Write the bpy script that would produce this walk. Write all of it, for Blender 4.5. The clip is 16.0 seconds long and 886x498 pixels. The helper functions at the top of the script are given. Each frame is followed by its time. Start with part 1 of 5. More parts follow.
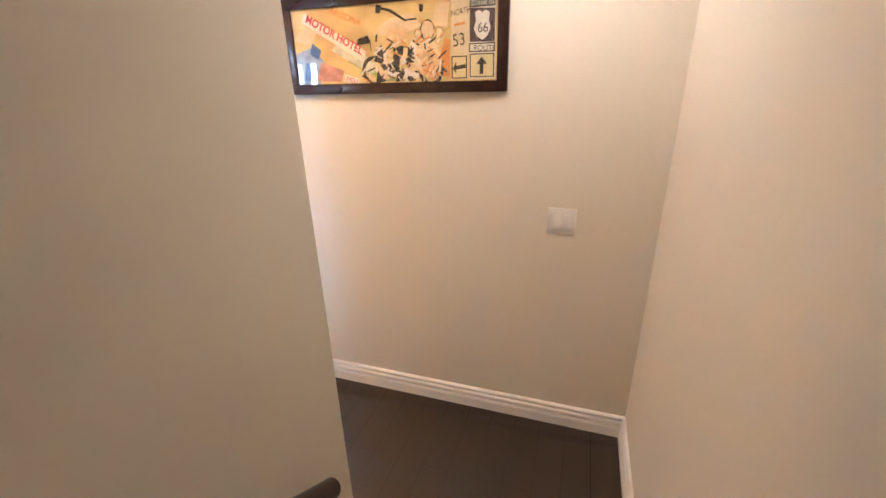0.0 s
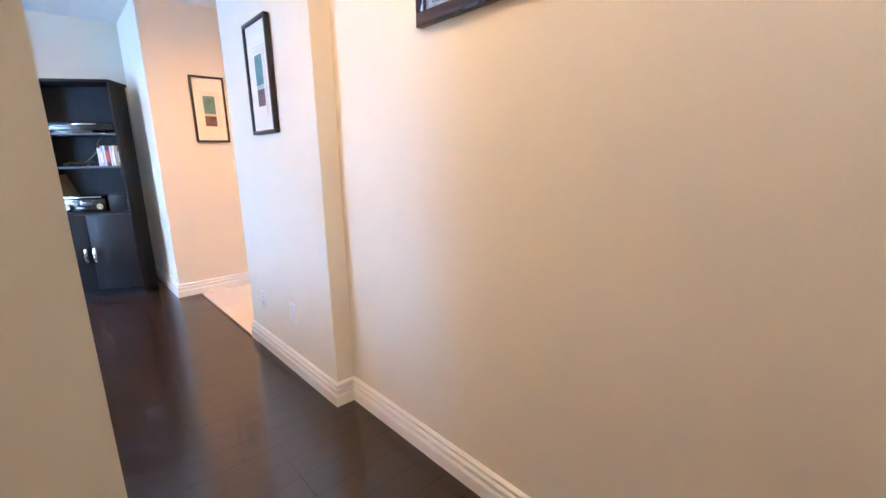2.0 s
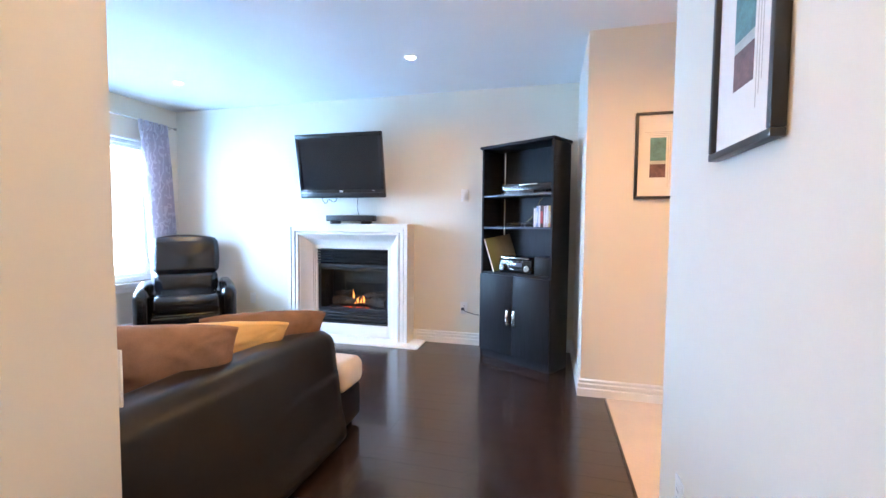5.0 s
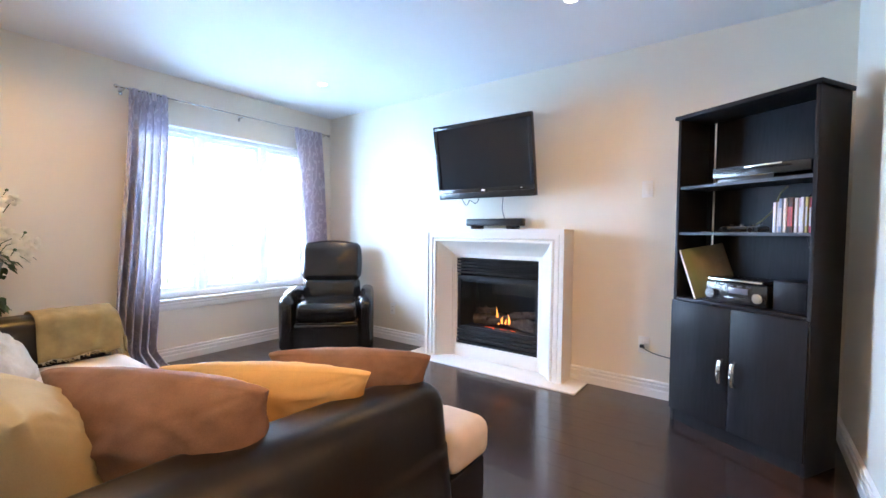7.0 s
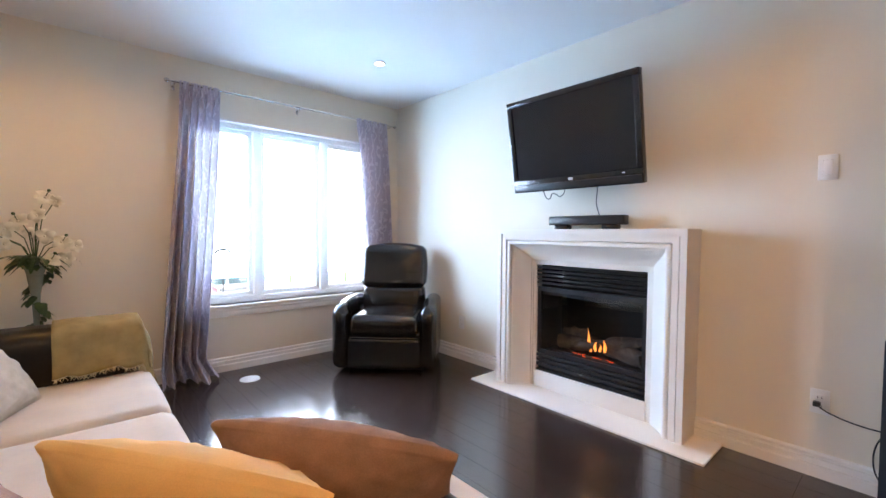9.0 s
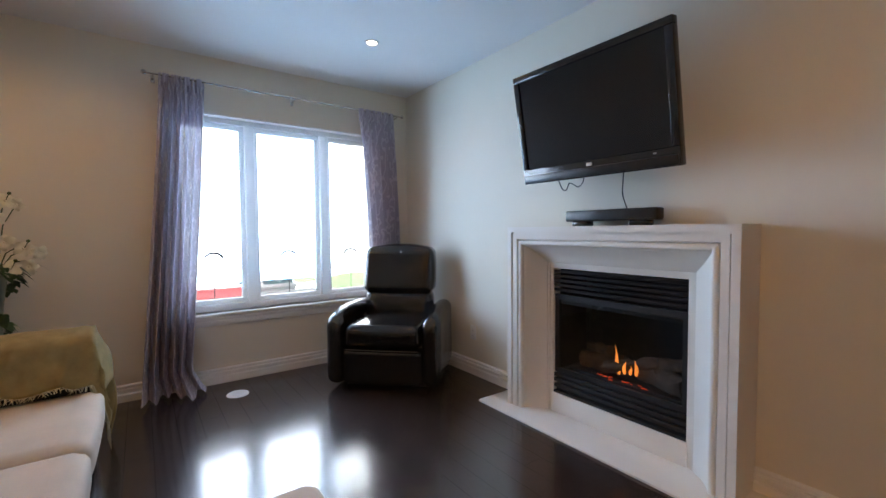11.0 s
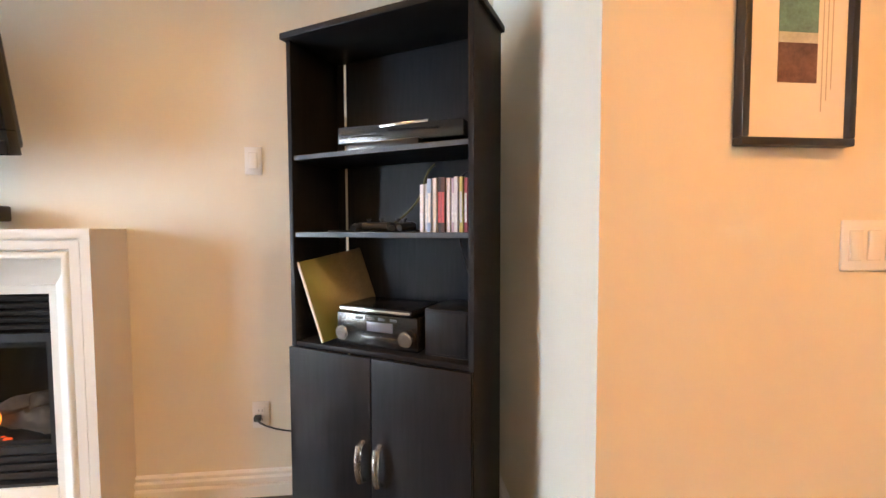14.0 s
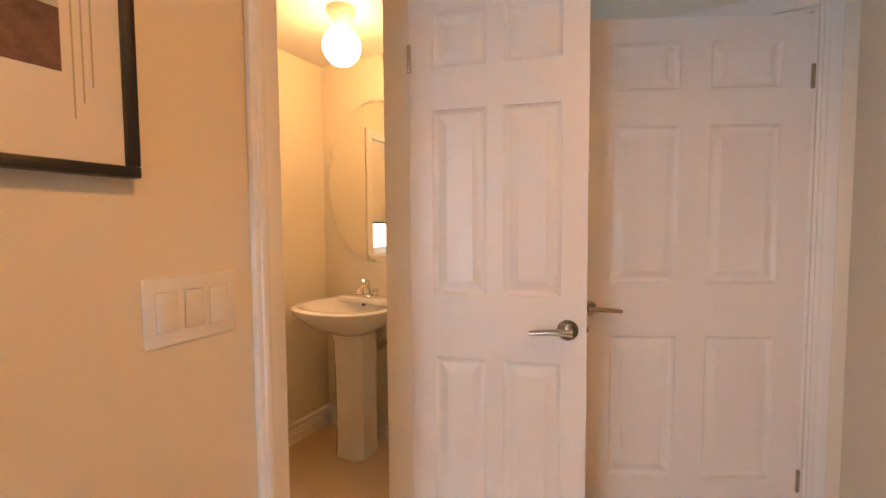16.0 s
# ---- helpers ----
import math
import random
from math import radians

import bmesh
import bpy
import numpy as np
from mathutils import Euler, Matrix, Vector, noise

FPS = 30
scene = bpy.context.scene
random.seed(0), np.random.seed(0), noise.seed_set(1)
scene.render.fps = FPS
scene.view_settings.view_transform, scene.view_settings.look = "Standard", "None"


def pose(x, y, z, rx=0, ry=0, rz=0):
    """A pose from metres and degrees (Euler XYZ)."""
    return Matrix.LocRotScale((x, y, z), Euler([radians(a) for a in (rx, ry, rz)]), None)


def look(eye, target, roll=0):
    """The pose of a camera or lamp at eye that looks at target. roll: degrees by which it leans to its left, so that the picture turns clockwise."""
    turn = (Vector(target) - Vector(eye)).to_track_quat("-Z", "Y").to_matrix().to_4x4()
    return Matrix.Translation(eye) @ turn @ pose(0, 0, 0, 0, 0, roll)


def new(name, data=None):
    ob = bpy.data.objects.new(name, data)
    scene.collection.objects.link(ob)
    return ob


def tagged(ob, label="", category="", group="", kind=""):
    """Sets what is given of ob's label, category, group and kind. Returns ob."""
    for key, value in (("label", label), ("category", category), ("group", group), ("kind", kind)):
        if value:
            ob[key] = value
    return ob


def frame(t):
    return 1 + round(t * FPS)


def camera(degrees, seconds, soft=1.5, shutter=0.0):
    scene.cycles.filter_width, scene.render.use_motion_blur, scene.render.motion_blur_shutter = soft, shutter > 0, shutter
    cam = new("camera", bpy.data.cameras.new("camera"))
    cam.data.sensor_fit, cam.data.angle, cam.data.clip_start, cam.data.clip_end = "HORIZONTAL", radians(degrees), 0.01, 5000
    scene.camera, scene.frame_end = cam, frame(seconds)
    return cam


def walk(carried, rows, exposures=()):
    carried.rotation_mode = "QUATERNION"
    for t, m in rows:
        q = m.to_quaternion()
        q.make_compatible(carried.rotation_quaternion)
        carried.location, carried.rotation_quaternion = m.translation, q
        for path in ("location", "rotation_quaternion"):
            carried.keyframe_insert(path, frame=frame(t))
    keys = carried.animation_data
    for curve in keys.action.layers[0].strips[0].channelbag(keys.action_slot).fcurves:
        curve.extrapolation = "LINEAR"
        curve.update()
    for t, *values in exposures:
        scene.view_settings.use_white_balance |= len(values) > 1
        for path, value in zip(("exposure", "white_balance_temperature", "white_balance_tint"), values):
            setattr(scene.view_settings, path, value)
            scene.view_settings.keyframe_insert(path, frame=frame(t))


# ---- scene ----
cam = camera(93.4, 16.0)
EXPOSURES = [(0, 0.86, 5750, 16), (1, 0.92, 5450, 16), (2, 0.82, 5450, 14), (3, 0.84, 5550, 13), (3.5, 0.78, 5750, 12), (4.5, 0.70, 5700, 10), (5, 0.64, 5500, 10), (7.5, 0.42, 6350, 16), (9, 0.02, 6700, 18), (11.5, -1.24, 7000, 16), (12.5, -1.48, 7150, 14), (13, -1.28, 7300, 14),
             (13.5, -0.18, 8500, 16), (14, 0.38, 8600, 17), (15, 0.42, 8250, 17), (16, -0.48, 8500, 19)]
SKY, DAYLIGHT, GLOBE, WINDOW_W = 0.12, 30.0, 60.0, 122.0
# Last two spots, at stair foot and passage, stand in for unseen sources.
SPOTS = [(-2.36, 4.99, 17), (-0.117, 4.93, 30), (-2.36, 3.2, 46), (-0.117, 3.0, 34), (0.74, 1.85, 54), (1.0, 0.62, 31), (1.62, 3.64, 105)]
PATH = [
    (0, (-0.291, 0.469, 1.615), (1.467, 1.062, 0.87), -1.4),
    (0.5, (-0.11, 0.487, 1.479), (1.613, 1.198, 0.753), -1.1),
    (1, (0.106, 0.47, 1.357), (1.697, 1.482, 0.691), -1.6),
    (1.5, (0.287, 0.517, 1.231), (1.73, 1.788, 0.681), -1.5),
    (2, (0.485, 0.63, 1.173), (1.809, 2.065, 0.74), -1.0),
    (2.5, (0.686, 0.727, 1.087), (1.765, 2.381, 0.773), -0.9),
    (3, (0.83, 0.874, 1.058), (1.592, 2.706, 0.803), -0.8),
    (3.5, (0.908, 1.076, 1.092), (1.336, 3.019, 0.885), -0.3),
    (4, (0.975, 1.336, 1.11), (1.063, 3.327, 0.949), 0.0),
    (4.5, (0.95, 1.544, 1.108), (0.711, 3.527, 1.0), 0.3),
    (5, (0.945, 1.845, 1.136), (0.447, 3.78, 1.031), 0.5),
    (7.5, (0.633, 2.76, 1.116), (-0.636, 4.305, 1.05), 0.7),
    (8, (0.554, 2.922, 1.089), (-0.783, 4.409, 1.03), 0.8),
    (8.5, (0.494, 3.064, 1.116), (-0.934, 4.462, 1.047), 0.5),
    (9, (0.411, 3.198, 1.128), (-1.084, 4.524, 1.051), 0.4),
    (11.5, (0.272, 3.738, 1.139), (-1.352, 4.902, 1.053), -0.5),
    (12, (0.322, 3.787, 1.119), (-1.289, 4.97, 1.039), -0.1),
    (12.5, (0.404, 3.866, 1.102), (-1.073, 5.212, 1.029), 0.0),
    (13, (0.507, 3.927, 1.104), (-0.518, 5.643, 1.031), -0.1),
    (13.5, (0.614, 3.952, 1.119), (0.2, 5.907, 1.036), -0.2),
    (14, (0.744, 3.949, 1.154), (0.953, 5.935, 1.056), -0.2),
    (14.5, (0.877, 3.941, 1.189), (1.605, 5.802, 1.097), -0.1),
    (15, (1.049, 3.966, 1.227), (2.253, 5.56, 1.127), -0.1),
    (15.5, (1.198, 4.012, 1.247), (2.746, 5.274, 1.148), -0.3),
    (16, (1.371, 4.054, 1.251), (3.136, 4.988, 1.145), -0.4),
]
walk(cam, [(t, look(eye, target, roll)) for t, eye, target, roll in PATH], EXPOSURES)

# ---- light ----
world = bpy.data.worlds.new("overcast_sky")
scene.world = world
world.use_nodes = True
wn = world.node_tree.nodes
sky = wn.new("ShaderNodeTexSky")
sky.sky_type, sky.sun_disc = "NISHITA", False
sky.sun_elevation, sky.sun_rotation = radians(38), radians(200)
sky.dust_density, sky.air_density = 3.0, 1.0
wn["Background"].inputs["Strength"].default_value = SKY
world.node_tree.links.new(sky.outputs[0], wn["Background"].inputs["Color"])


def lamp(name, kind, m, energy, color, size=0.1, size_y=None, spot=None, blend=0.5):
    data = bpy.data.lights.new(name, kind)
    data.energy, data.color = energy, color
    if kind == "AREA":
        data.shape, data.size, data.size_y = "RECTANGLE", size, size_y or size
    elif kind == "SUN":
        data.angle = size
    else:
        data.shadow_soft_size = size
    if kind == "SPOT":
        data.spot_size, data.spot_blend = radians(spot), blend
    ob = new(name, data)
    ob.matrix_world = m
    return ob


WARM, WARMER, COOL = (1.0, 0.55, 0.14), (1.0, 0.47, 0.13), (0.31, 0.60, 1.0)
HALL, STAIR = (1.0, 0.60, 0.28), (1.0, 0.83, 0.66)
lamp("sun_light", "SUN", look((14, 0, 12), (0, 4, 0)), 5.0, (1.0, 0.97, 0.92), radians(15))
lamp("window_skylight", "AREA", pose(-3.435, 4.50, 1.36, 0, -90, 0), WINDOW_W, COOL, 1.25, 1.26)
for x, y, watts in SPOTS:
    lamp("ceiling_spot_light", "SPOT", look((x, y, 2.415), (x, y, 0)), watts, WARMER if x > 1.5 else (WARM if y > 2.5 else HALL if y > 1 else STAIR), 0.10, spot=168, blend=0.8)

# ---- materials ----


def mat(name, col, rough=0.5, metal=0.0, var=0.06, scale=6.0, bump=0.0, bscale=150.0, spec=0.5, stretch=(1, 1, 1), emit=0.0, coat=0.0):
    """Procedural surface: colour in two scales of variation, fine relief, uneven gloss."""
    m = bpy.data.materials.new(name)
    m.use_nodes = True
    n, l = m.node_tree.nodes, m.node_tree.links
    b = n["Principled BSDF"]
    b.inputs["Metallic"].default_value, b.inputs["Specular IOR Level"].default_value = metal, spec
    b.inputs["Coat Weight"].default_value = coat
    tc, mp = n.new("ShaderNodeTexCoord"), n.new("ShaderNodeMapping")
    mp.inputs["Scale"].default_value = stretch
    l.new(tc.outputs["Object"], mp.inputs["Vector"])
    big, fine = n.new("ShaderNodeTexNoise"), n.new("ShaderNodeTexNoise")
    big.inputs["Scale"].default_value, big.inputs["Detail"].default_value = scale, 4
    fine.inputs["Scale"].default_value, fine.inputs["Detail"].default_value = bscale, 3
    for t in (big, fine):
        l.new(mp.outputs["Vector"], t.inputs["Vector"])
    add = n.new("ShaderNodeMath")
    add.operation = "ADD"
    l.new(big.outputs["Fac"], add.inputs[0])
    half = n.new("ShaderNodeMath")
    half.operation = "MULTIPLY"
    half.inputs[1].default_value = 0.4
    l.new(fine.outputs["Fac"], half.inputs[0])
    l.new(half.outputs[0], add.inputs[1])
    ramp = n.new("ShaderNodeMapRange")
    ramp.inputs["From Min"].default_value, ramp.inputs["From Max"].default_value = 0.4, 1.0
    l.new(add.outputs[0], ramp.inputs["Value"])
    mix = n.new("ShaderNodeMix")
    mix.data_type = "RGBA"
    mix.inputs["A"].default_value = (*[c * (1 - var) for c in col], 1)
    mix.inputs["B"].default_value = (*[min(1, c * (1 + var)) for c in col], 1)
    l.new(ramp.outputs["Result"], mix.inputs["Factor"])
    l.new(mix.outputs["Result"], b.inputs["Base Color"])
    rr = n.new("ShaderNodeMapRange")
    rr.inputs["To Min"].default_value, rr.inputs["To Max"].default_value = max(0.02, rough * 0.88), min(1, rough * 1.12)
    l.new(big.outputs["Fac"], rr.inputs["Value"])
    l.new(rr.outputs["Result"], b.inputs["Roughness"])
    if bump:
        bn = n.new("ShaderNodeBump")
        bn.inputs["Strength"].default_value, bn.inputs["Distance"].default_value = bump, 0.002
        l.new(fine.outputs["Fac"], bn.inputs["Height"])
        l.new(bn.outputs["Normal"], b.inputs["Normal"])
    if emit:
        b.inputs["Emission Color"].default_value, b.inputs["Emission Strength"].default_value = (*col, 1), emit
    return m


WALL = mat("wall_paint", (0.775, 0.715, 0.60), 0.66, var=0.02, scale=1.5, bump=0.10, bscale=260, spec=0.22)
CEIL = mat("ceiling_paint", (0.80, 0.79, 0.77), 0.8, var=0.02, scale=2, bump=0.15, bscale=180, spec=0.2)
TRIM = mat("trim_paint", (0.82, 0.80, 0.76), 0.32, var=0.015, bump=0.01, bscale=90)
DOORP = mat("door_paint", (0.82, 0.79, 0.76), 0.36, var=0.015, bump=0.015, bscale=120, stretch=(1, 1, 0.15))
STONE = mat("cast_stone", (0.80, 0.75, 0.68), 0.6, var=0.015, scale=9, bump=0.03, bscale=160, spec=0.25)
TILE = mat("floor_tile", (0.58, 0.46, 0.34), 0.35, var=0.10, scale=3, bump=0.05, bscale=60)
BLACKWOOD = mat("black_laminate", (0.015, 0.015, 0.017), 0.42, var=0.25, scale=14, bump=0.12, bscale=90, stretch=(6, 6, 0.5), spec=0.12)
SHELFEDGE = mat("shelf_edge", (0.055, 0.06, 0.07), 0.5, var=0.1)
LEATHER = mat("black_leather", (0.007, 0.006, 0.006), 0.18, var=0.3, scale=12, bump=0.36, bscale=26, spec=0.6)
LEATHERB = mat("dark_brown_leather", (0.010, 0.0075, 0.007), 0.31, var=0.3, scale=9, bump=0.14, bscale=70, spec=0.3)
CREAM = mat("cream_microfibre", (0.62, 0.52, 0.43), 0.9, var=0.10, scale=7, bump=0.16, bscale=320, spec=0.15)
BROWN = mat("rust_brown_microfibre", (0.245, 0.136, 0.084), 0.88, var=0.34, scale=9, bump=0.16, bscale=320, spec=0.15)
MUSTARD = mat("mustard_microfibre", (0.70, 0.42, 0.15), 0.88, var=0.14, scale=6, bump=0.16, bscale=320, spec=0.15)
PALEY = mat("pale_beige_microfibre", (0.43, 0.335, 0.175), 0.9, var=0.12, scale=6, bump=0.16, bscale=320, spec=0.15)
SAGE = mat("sage_beige_microfibre", (0.52, 0.45, 0.36), 0.9, var=0.12, scale=6, bump=0.16, bscale=320, spec=0.15)
OLIVE = mat("olive_chenille", (0.32, 0.245, 0.115), 0.95, var=0.22, scale=16, bump=0.9, bscale=420, spec=0.1)
YARN = mat("pale_olive_yarn", (0.42, 0.37, 0.25), 0.95, var=0.2, scale=60, bump=0.4)
BLACKPL = mat("black_plastic", (0.012, 0.012, 0.013), 0.30, var=0.2, bump=0.05)
GLOSSBK = mat("gloss_black_plastic", (0.008, 0.008, 0.009), 0.20, var=0.2)
SCREEN = mat("tv_screen", (0.007, 0.008, 0.010), 0.20, var=0.0, spec=0.35)
IRON = mat("black_iron", (0.022, 0.022, 0.024), 0.42, metal=0.3, var=0.3, scale=20, bump=0.2, bscale=200)
CHROME = mat("brushed_chrome", (0.66, 0.64, 0.60), 0.18, metal=1.0, var=0.06)
BRASSY = mat("brushed_nickel", (0.54, 0.48, 0.40), 0.22, metal=1.0, var=0.08)
WHITEPL = mat("white_plastic", (0.80, 0.79, 0.76), 0.30, var=0.02)
CERAMIC = mat("white_ceramic", (0.82, 0.80, 0.77), 0.08, var=0.02, spec=0.6)
FRAMEBK = mat("black_frame_wood", (0.016, 0.015, 0.015), 0.35, var=0.3, scale=20, bump=0.1)
FRAMEBR = mat("dark_brown_frame", (0.030, 0.015, 0.012), 0.22, var=0.3, scale=20, bump=0.1)
MATBOARD = mat("mat_board", (0.80, 0.77, 0.72), 0.85, var=0.02, bump=0.1)
RAILW = mat("dark_stained_rail", (0.030, 0.022, 0.019), 0.30, var=0.4, scale=12, stretch=(0.4, 6, 6))
BARK = mat("log_bark", (0.085, 0.062, 0.048), 0.95, var=0.5, scale=25, bump=1.0, bscale=90)
EMBER = mat("ember", (1.0, 0.10, 0.03), 0.9, emit=0.5, var=0.5, scale=60)
FLAME = mat("flame", (1.0, 0.30, 0.05), 0.9, emit=2.0, var=0.3, scale=30)
BULB = mat("lamp_glass", (1.0, 0.60, 0.29), 0.4, emit=GLOBE, var=0.02)
SPOTM = mat("spot_lens", (1.0, 0.86, 0.66), 0.4, emit=18.0, var=0.02)
LEAF = mat("leaf_green", (0.045, 0.085, 0.022), 0.5, var=0.35, scale=18)
PETAL = mat("white_petal", (0.74, 0.70, 0.56), 0.6, var=0.08, scale=20)
VASE = mat("pale_glazed_vase", (0.27, 0.31, 0.25), 0.25, var=0.25, scale=12)
LEADCAME = mat("grey_came", (0.05, 0.05, 0.05), 0.4, metal=0.5, var=0.1)
CABLE = mat("black_cable", (0.012, 0.012, 0.012), 0.5, var=0.1)
LAWN = mat("lawn", (0.09, 0.17, 0.035), 0.95, var=0.3, scale=3, bump=0.5, bscale=40)
ASPHALT = mat("asphalt", (0.07, 0.07, 0.072), 0.9, var=0.2, scale=2, bump=0.4, bscale=80)
# Car paint and glass are lightened to imitate the daylight glare outside.
CARRED = mat("red_car_paint", (0.75, 0.20, 0.22), 0.2, var=0.05, coat=0.6)
CARGREY = mat("grey_car_paint", (0.55, 0.62, 0.64), 0.2, var=0.05, coat=0.6)
CARGLASS = mat("glare_pale_car_glass", (0.14, 0.24, 0.27), 0.08, var=0.05)
RUBBER = mat("tyre_rubber", (0.02, 0.02, 0.02), 0.85, var=0.2)
BLIND = mat("white_blind_cloth", (0.78, 0.75, 0.68), 0.85, var=0.03, bump=0.2, bscale=300)


def plank_wood():
    """Dark stained, satin-varnished boards; grain along x, a tone of its own for every board."""
    m = mat("dark_plank", (0.026, 0.015, 0.012), 0.20, var=0.35, scale=5, bump=0.10, bscale=60, stretch=(0.35, 5, 1), spec=0.9, coat=0.22)
    n, l = m.node_tree.nodes, m.node_tree.links
    b = n["Principled BSDF"]
    src = b.inputs["Base Color"].links[0].from_socket
    info, mr, mul = n.new("ShaderNodeObjectInfo"), n.new("ShaderNodeMapRange"), n.new("ShaderNodeMix")
    mr.inputs["To Min"].default_value, mr.inputs["To Max"].default_value = 0.82, 1.22
    l.new(info.outputs["Random"], mr.inputs["Value"])
    mul.data_type, mul.blend_type = "RGBA", "MULTIPLY"
    mul.inputs["Factor"].default_value = 1.0
    l.new(src, mul.inputs["A"])
    l.new(mr.outputs["Result"], mul.inputs["B"])
    l.new(mul.outputs["Result"], b.inputs["Base Color"])
    return m


PLANK = plank_wood()
GAP = mat("board_joint", (0.014, 0.010, 0.009), 0.8, var=0.2)


def glass(name, rough=0.0):
    m = bpy.data.materials.new(name)
    m.use_nodes = True
    b = m.node_tree.nodes["Principled BSDF"]
    b.inputs["Transmission Weight"].default_value, b.inputs["Roughness"].default_value = 1.0, rough
    b.inputs["IOR"].default_value = 1.45
    return m


GLASS = glass("clear_glass")


def mirror_mat():
    m = bpy.data.materials.new("silvered_mirror")
    m.use_nodes = True
    b = m.node_tree.nodes["Principled BSDF"]
    b.inputs["Base Color"].default_value = (0.9, 0.9, 0.88, 1)
    b.inputs["Metallic"].default_value, b.inputs["Roughness"].default_value = 1.0, 0.01
    return m


MIRROR = mirror_mat()


def sheer_cloth():
    """Sheer grey-violet curtain with a woven pattern of wavy vines: part lets light through, part scatters it."""
    m = bpy.data.materials.new("sheer_curtain_cloth")
    m.use_nodes = True
    n, l = m.node_tree.nodes, m.node_tree.links
    out = n["Material Output"]
    dif, tra, clear = n["Principled BSDF"], n.new("ShaderNodeBsdfTranslucent"), n.new("ShaderNodeBsdfTransparent")
    tc, wave = n.new("ShaderNodeTexCoord"), n.new("ShaderNodeTexWave")
    wave.wave_type, wave.bands_direction = "BANDS", "Y"
    wave.inputs["Scale"].default_value, wave.inputs["Distortion"].default_value = 13.0, 6.0
    wave.inputs["Detail"].default_value, wave.inputs["Detail Scale"].default_value = 0.5, 1.3
    l.new(tc.outputs["Object"], wave.inputs["Vector"])
    ramp = n.new("ShaderNodeValToRGB")
    ramp.color_ramp.elements[0].position, ramp.color_ramp.elements[0].color = 0.78, (0.45, 0.42, 0.50, 1)
    ramp.color_ramp.elements[1].position, ramp.color_ramp.elements[1].color = 0.92, (0.60, 0.57, 0.64, 1)
    l.new(wave.outputs["Fac"], ramp.inputs["Fac"])
    l.new(ramp.outputs["Color"], dif.inputs["Base Color"])
    l.new(ramp.outputs["Color"], tra.inputs["Color"])
    dif.inputs["Roughness"].default_value = 0.6
    a, b = n.new("ShaderNodeMixShader"), n.new("ShaderNodeMixShader")
    a.inputs["Fac"].default_value, b.inputs["Fac"].default_value = 0.13, 0.015
    l.new(dif.outputs[0], a.inputs[1])
    l.new(tra.outputs[0], a.inputs[2])
    l.new(a.outputs[0], b.inputs[1])
    l.new(clear.outputs[0], b.inputs[2])
    l.new(b.outputs[0], out.inputs["Surface"])
    return m


SHEER = sheer_cloth()


def window_vinyl():
    """White vinyl made translucent, so the bars imitate the glare of an overexposed window."""
    m = mat("white_vinyl_glare", (0.86, 0.87, 0.87), 0.35, var=0.02)
    n, l = m.node_tree.nodes, m.node_tree.links
    tra, mix = n.new("ShaderNodeBsdfTranslucent"), n.new("ShaderNodeMixShader")
    tra.inputs["Color"].default_value = (0.86, 0.88, 0.90, 1)
    mix.inputs["Fac"].default_value = 0.28
    l.new(n["Principled BSDF"].outputs[0], mix.inputs[1])
    l.new(tra.outputs[0], mix.inputs[2])
    l.new(mix.outputs[0], n["Material Output"].inputs["Surface"])
    return m


VINYL = window_vinyl()

# ---- building helpers ----


def link(name, bm, material, parent=None, label="", smooth=35):
    me = bpy.data.meshes.new(name)
    bm.to_mesh(me)
    bm.free()
    me.materials.append(material)
    if smooth:
        me.shade_smooth()
        me.set_sharp_from_angle(angle=radians(smooth))
    ob = new(name, me)
    ob.parent = parent
    if label:
        ob["label"] = label
    return ob


def part(name, bm, material, parent, label="", smooth=35):
    return link(name, bm, material, parent, label, smooth)


def structure(name, bm, material, label="", smooth=35):
    return tagged(link(name, bm, material, None, "", smooth), label, name.split("_")[0], kind="structure")


def thing(name, label, category, m, group="", kind=""):
    ob = new(name)
    ob.matrix_world = m
    ob.empty_display_size = 0.1
    return tagged(ob, label, category, group, kind)


def box(bm, x0, x1, y0, y1, z0, z1, r=0.0, seg=2):
    """A block, its edges rounded by r."""
    made = bmesh.ops.create_cube(bm, size=1.0)["verts"]
    for v in made:
        v.co = Vector(((x0 + x1) / 2 + v.co.x * (x1 - x0), (y0 + y1) / 2 + v.co.y * (y1 - y0), (z0 + z1) / 2 + v.co.z * (z1 - z0)))
    if r:
        edges = list({e for v in made for e in v.link_edges})
        bmesh.ops.bevel(bm, geom=edges, offset=r, segments=seg, profile=0.5, affect="EDGES", clamp_overlap=True)
    return bm


def block(x0, x1, y0, y1, z0, z1, r=0.0, seg=2):
    return box(bmesh.new(), x0, x1, y0, y1, z0, z1, r, seg)


def blocks(*rows, r=0.0):
    bm = bmesh.new()
    for row in rows:
        box(bm, *row, r)
    return bm


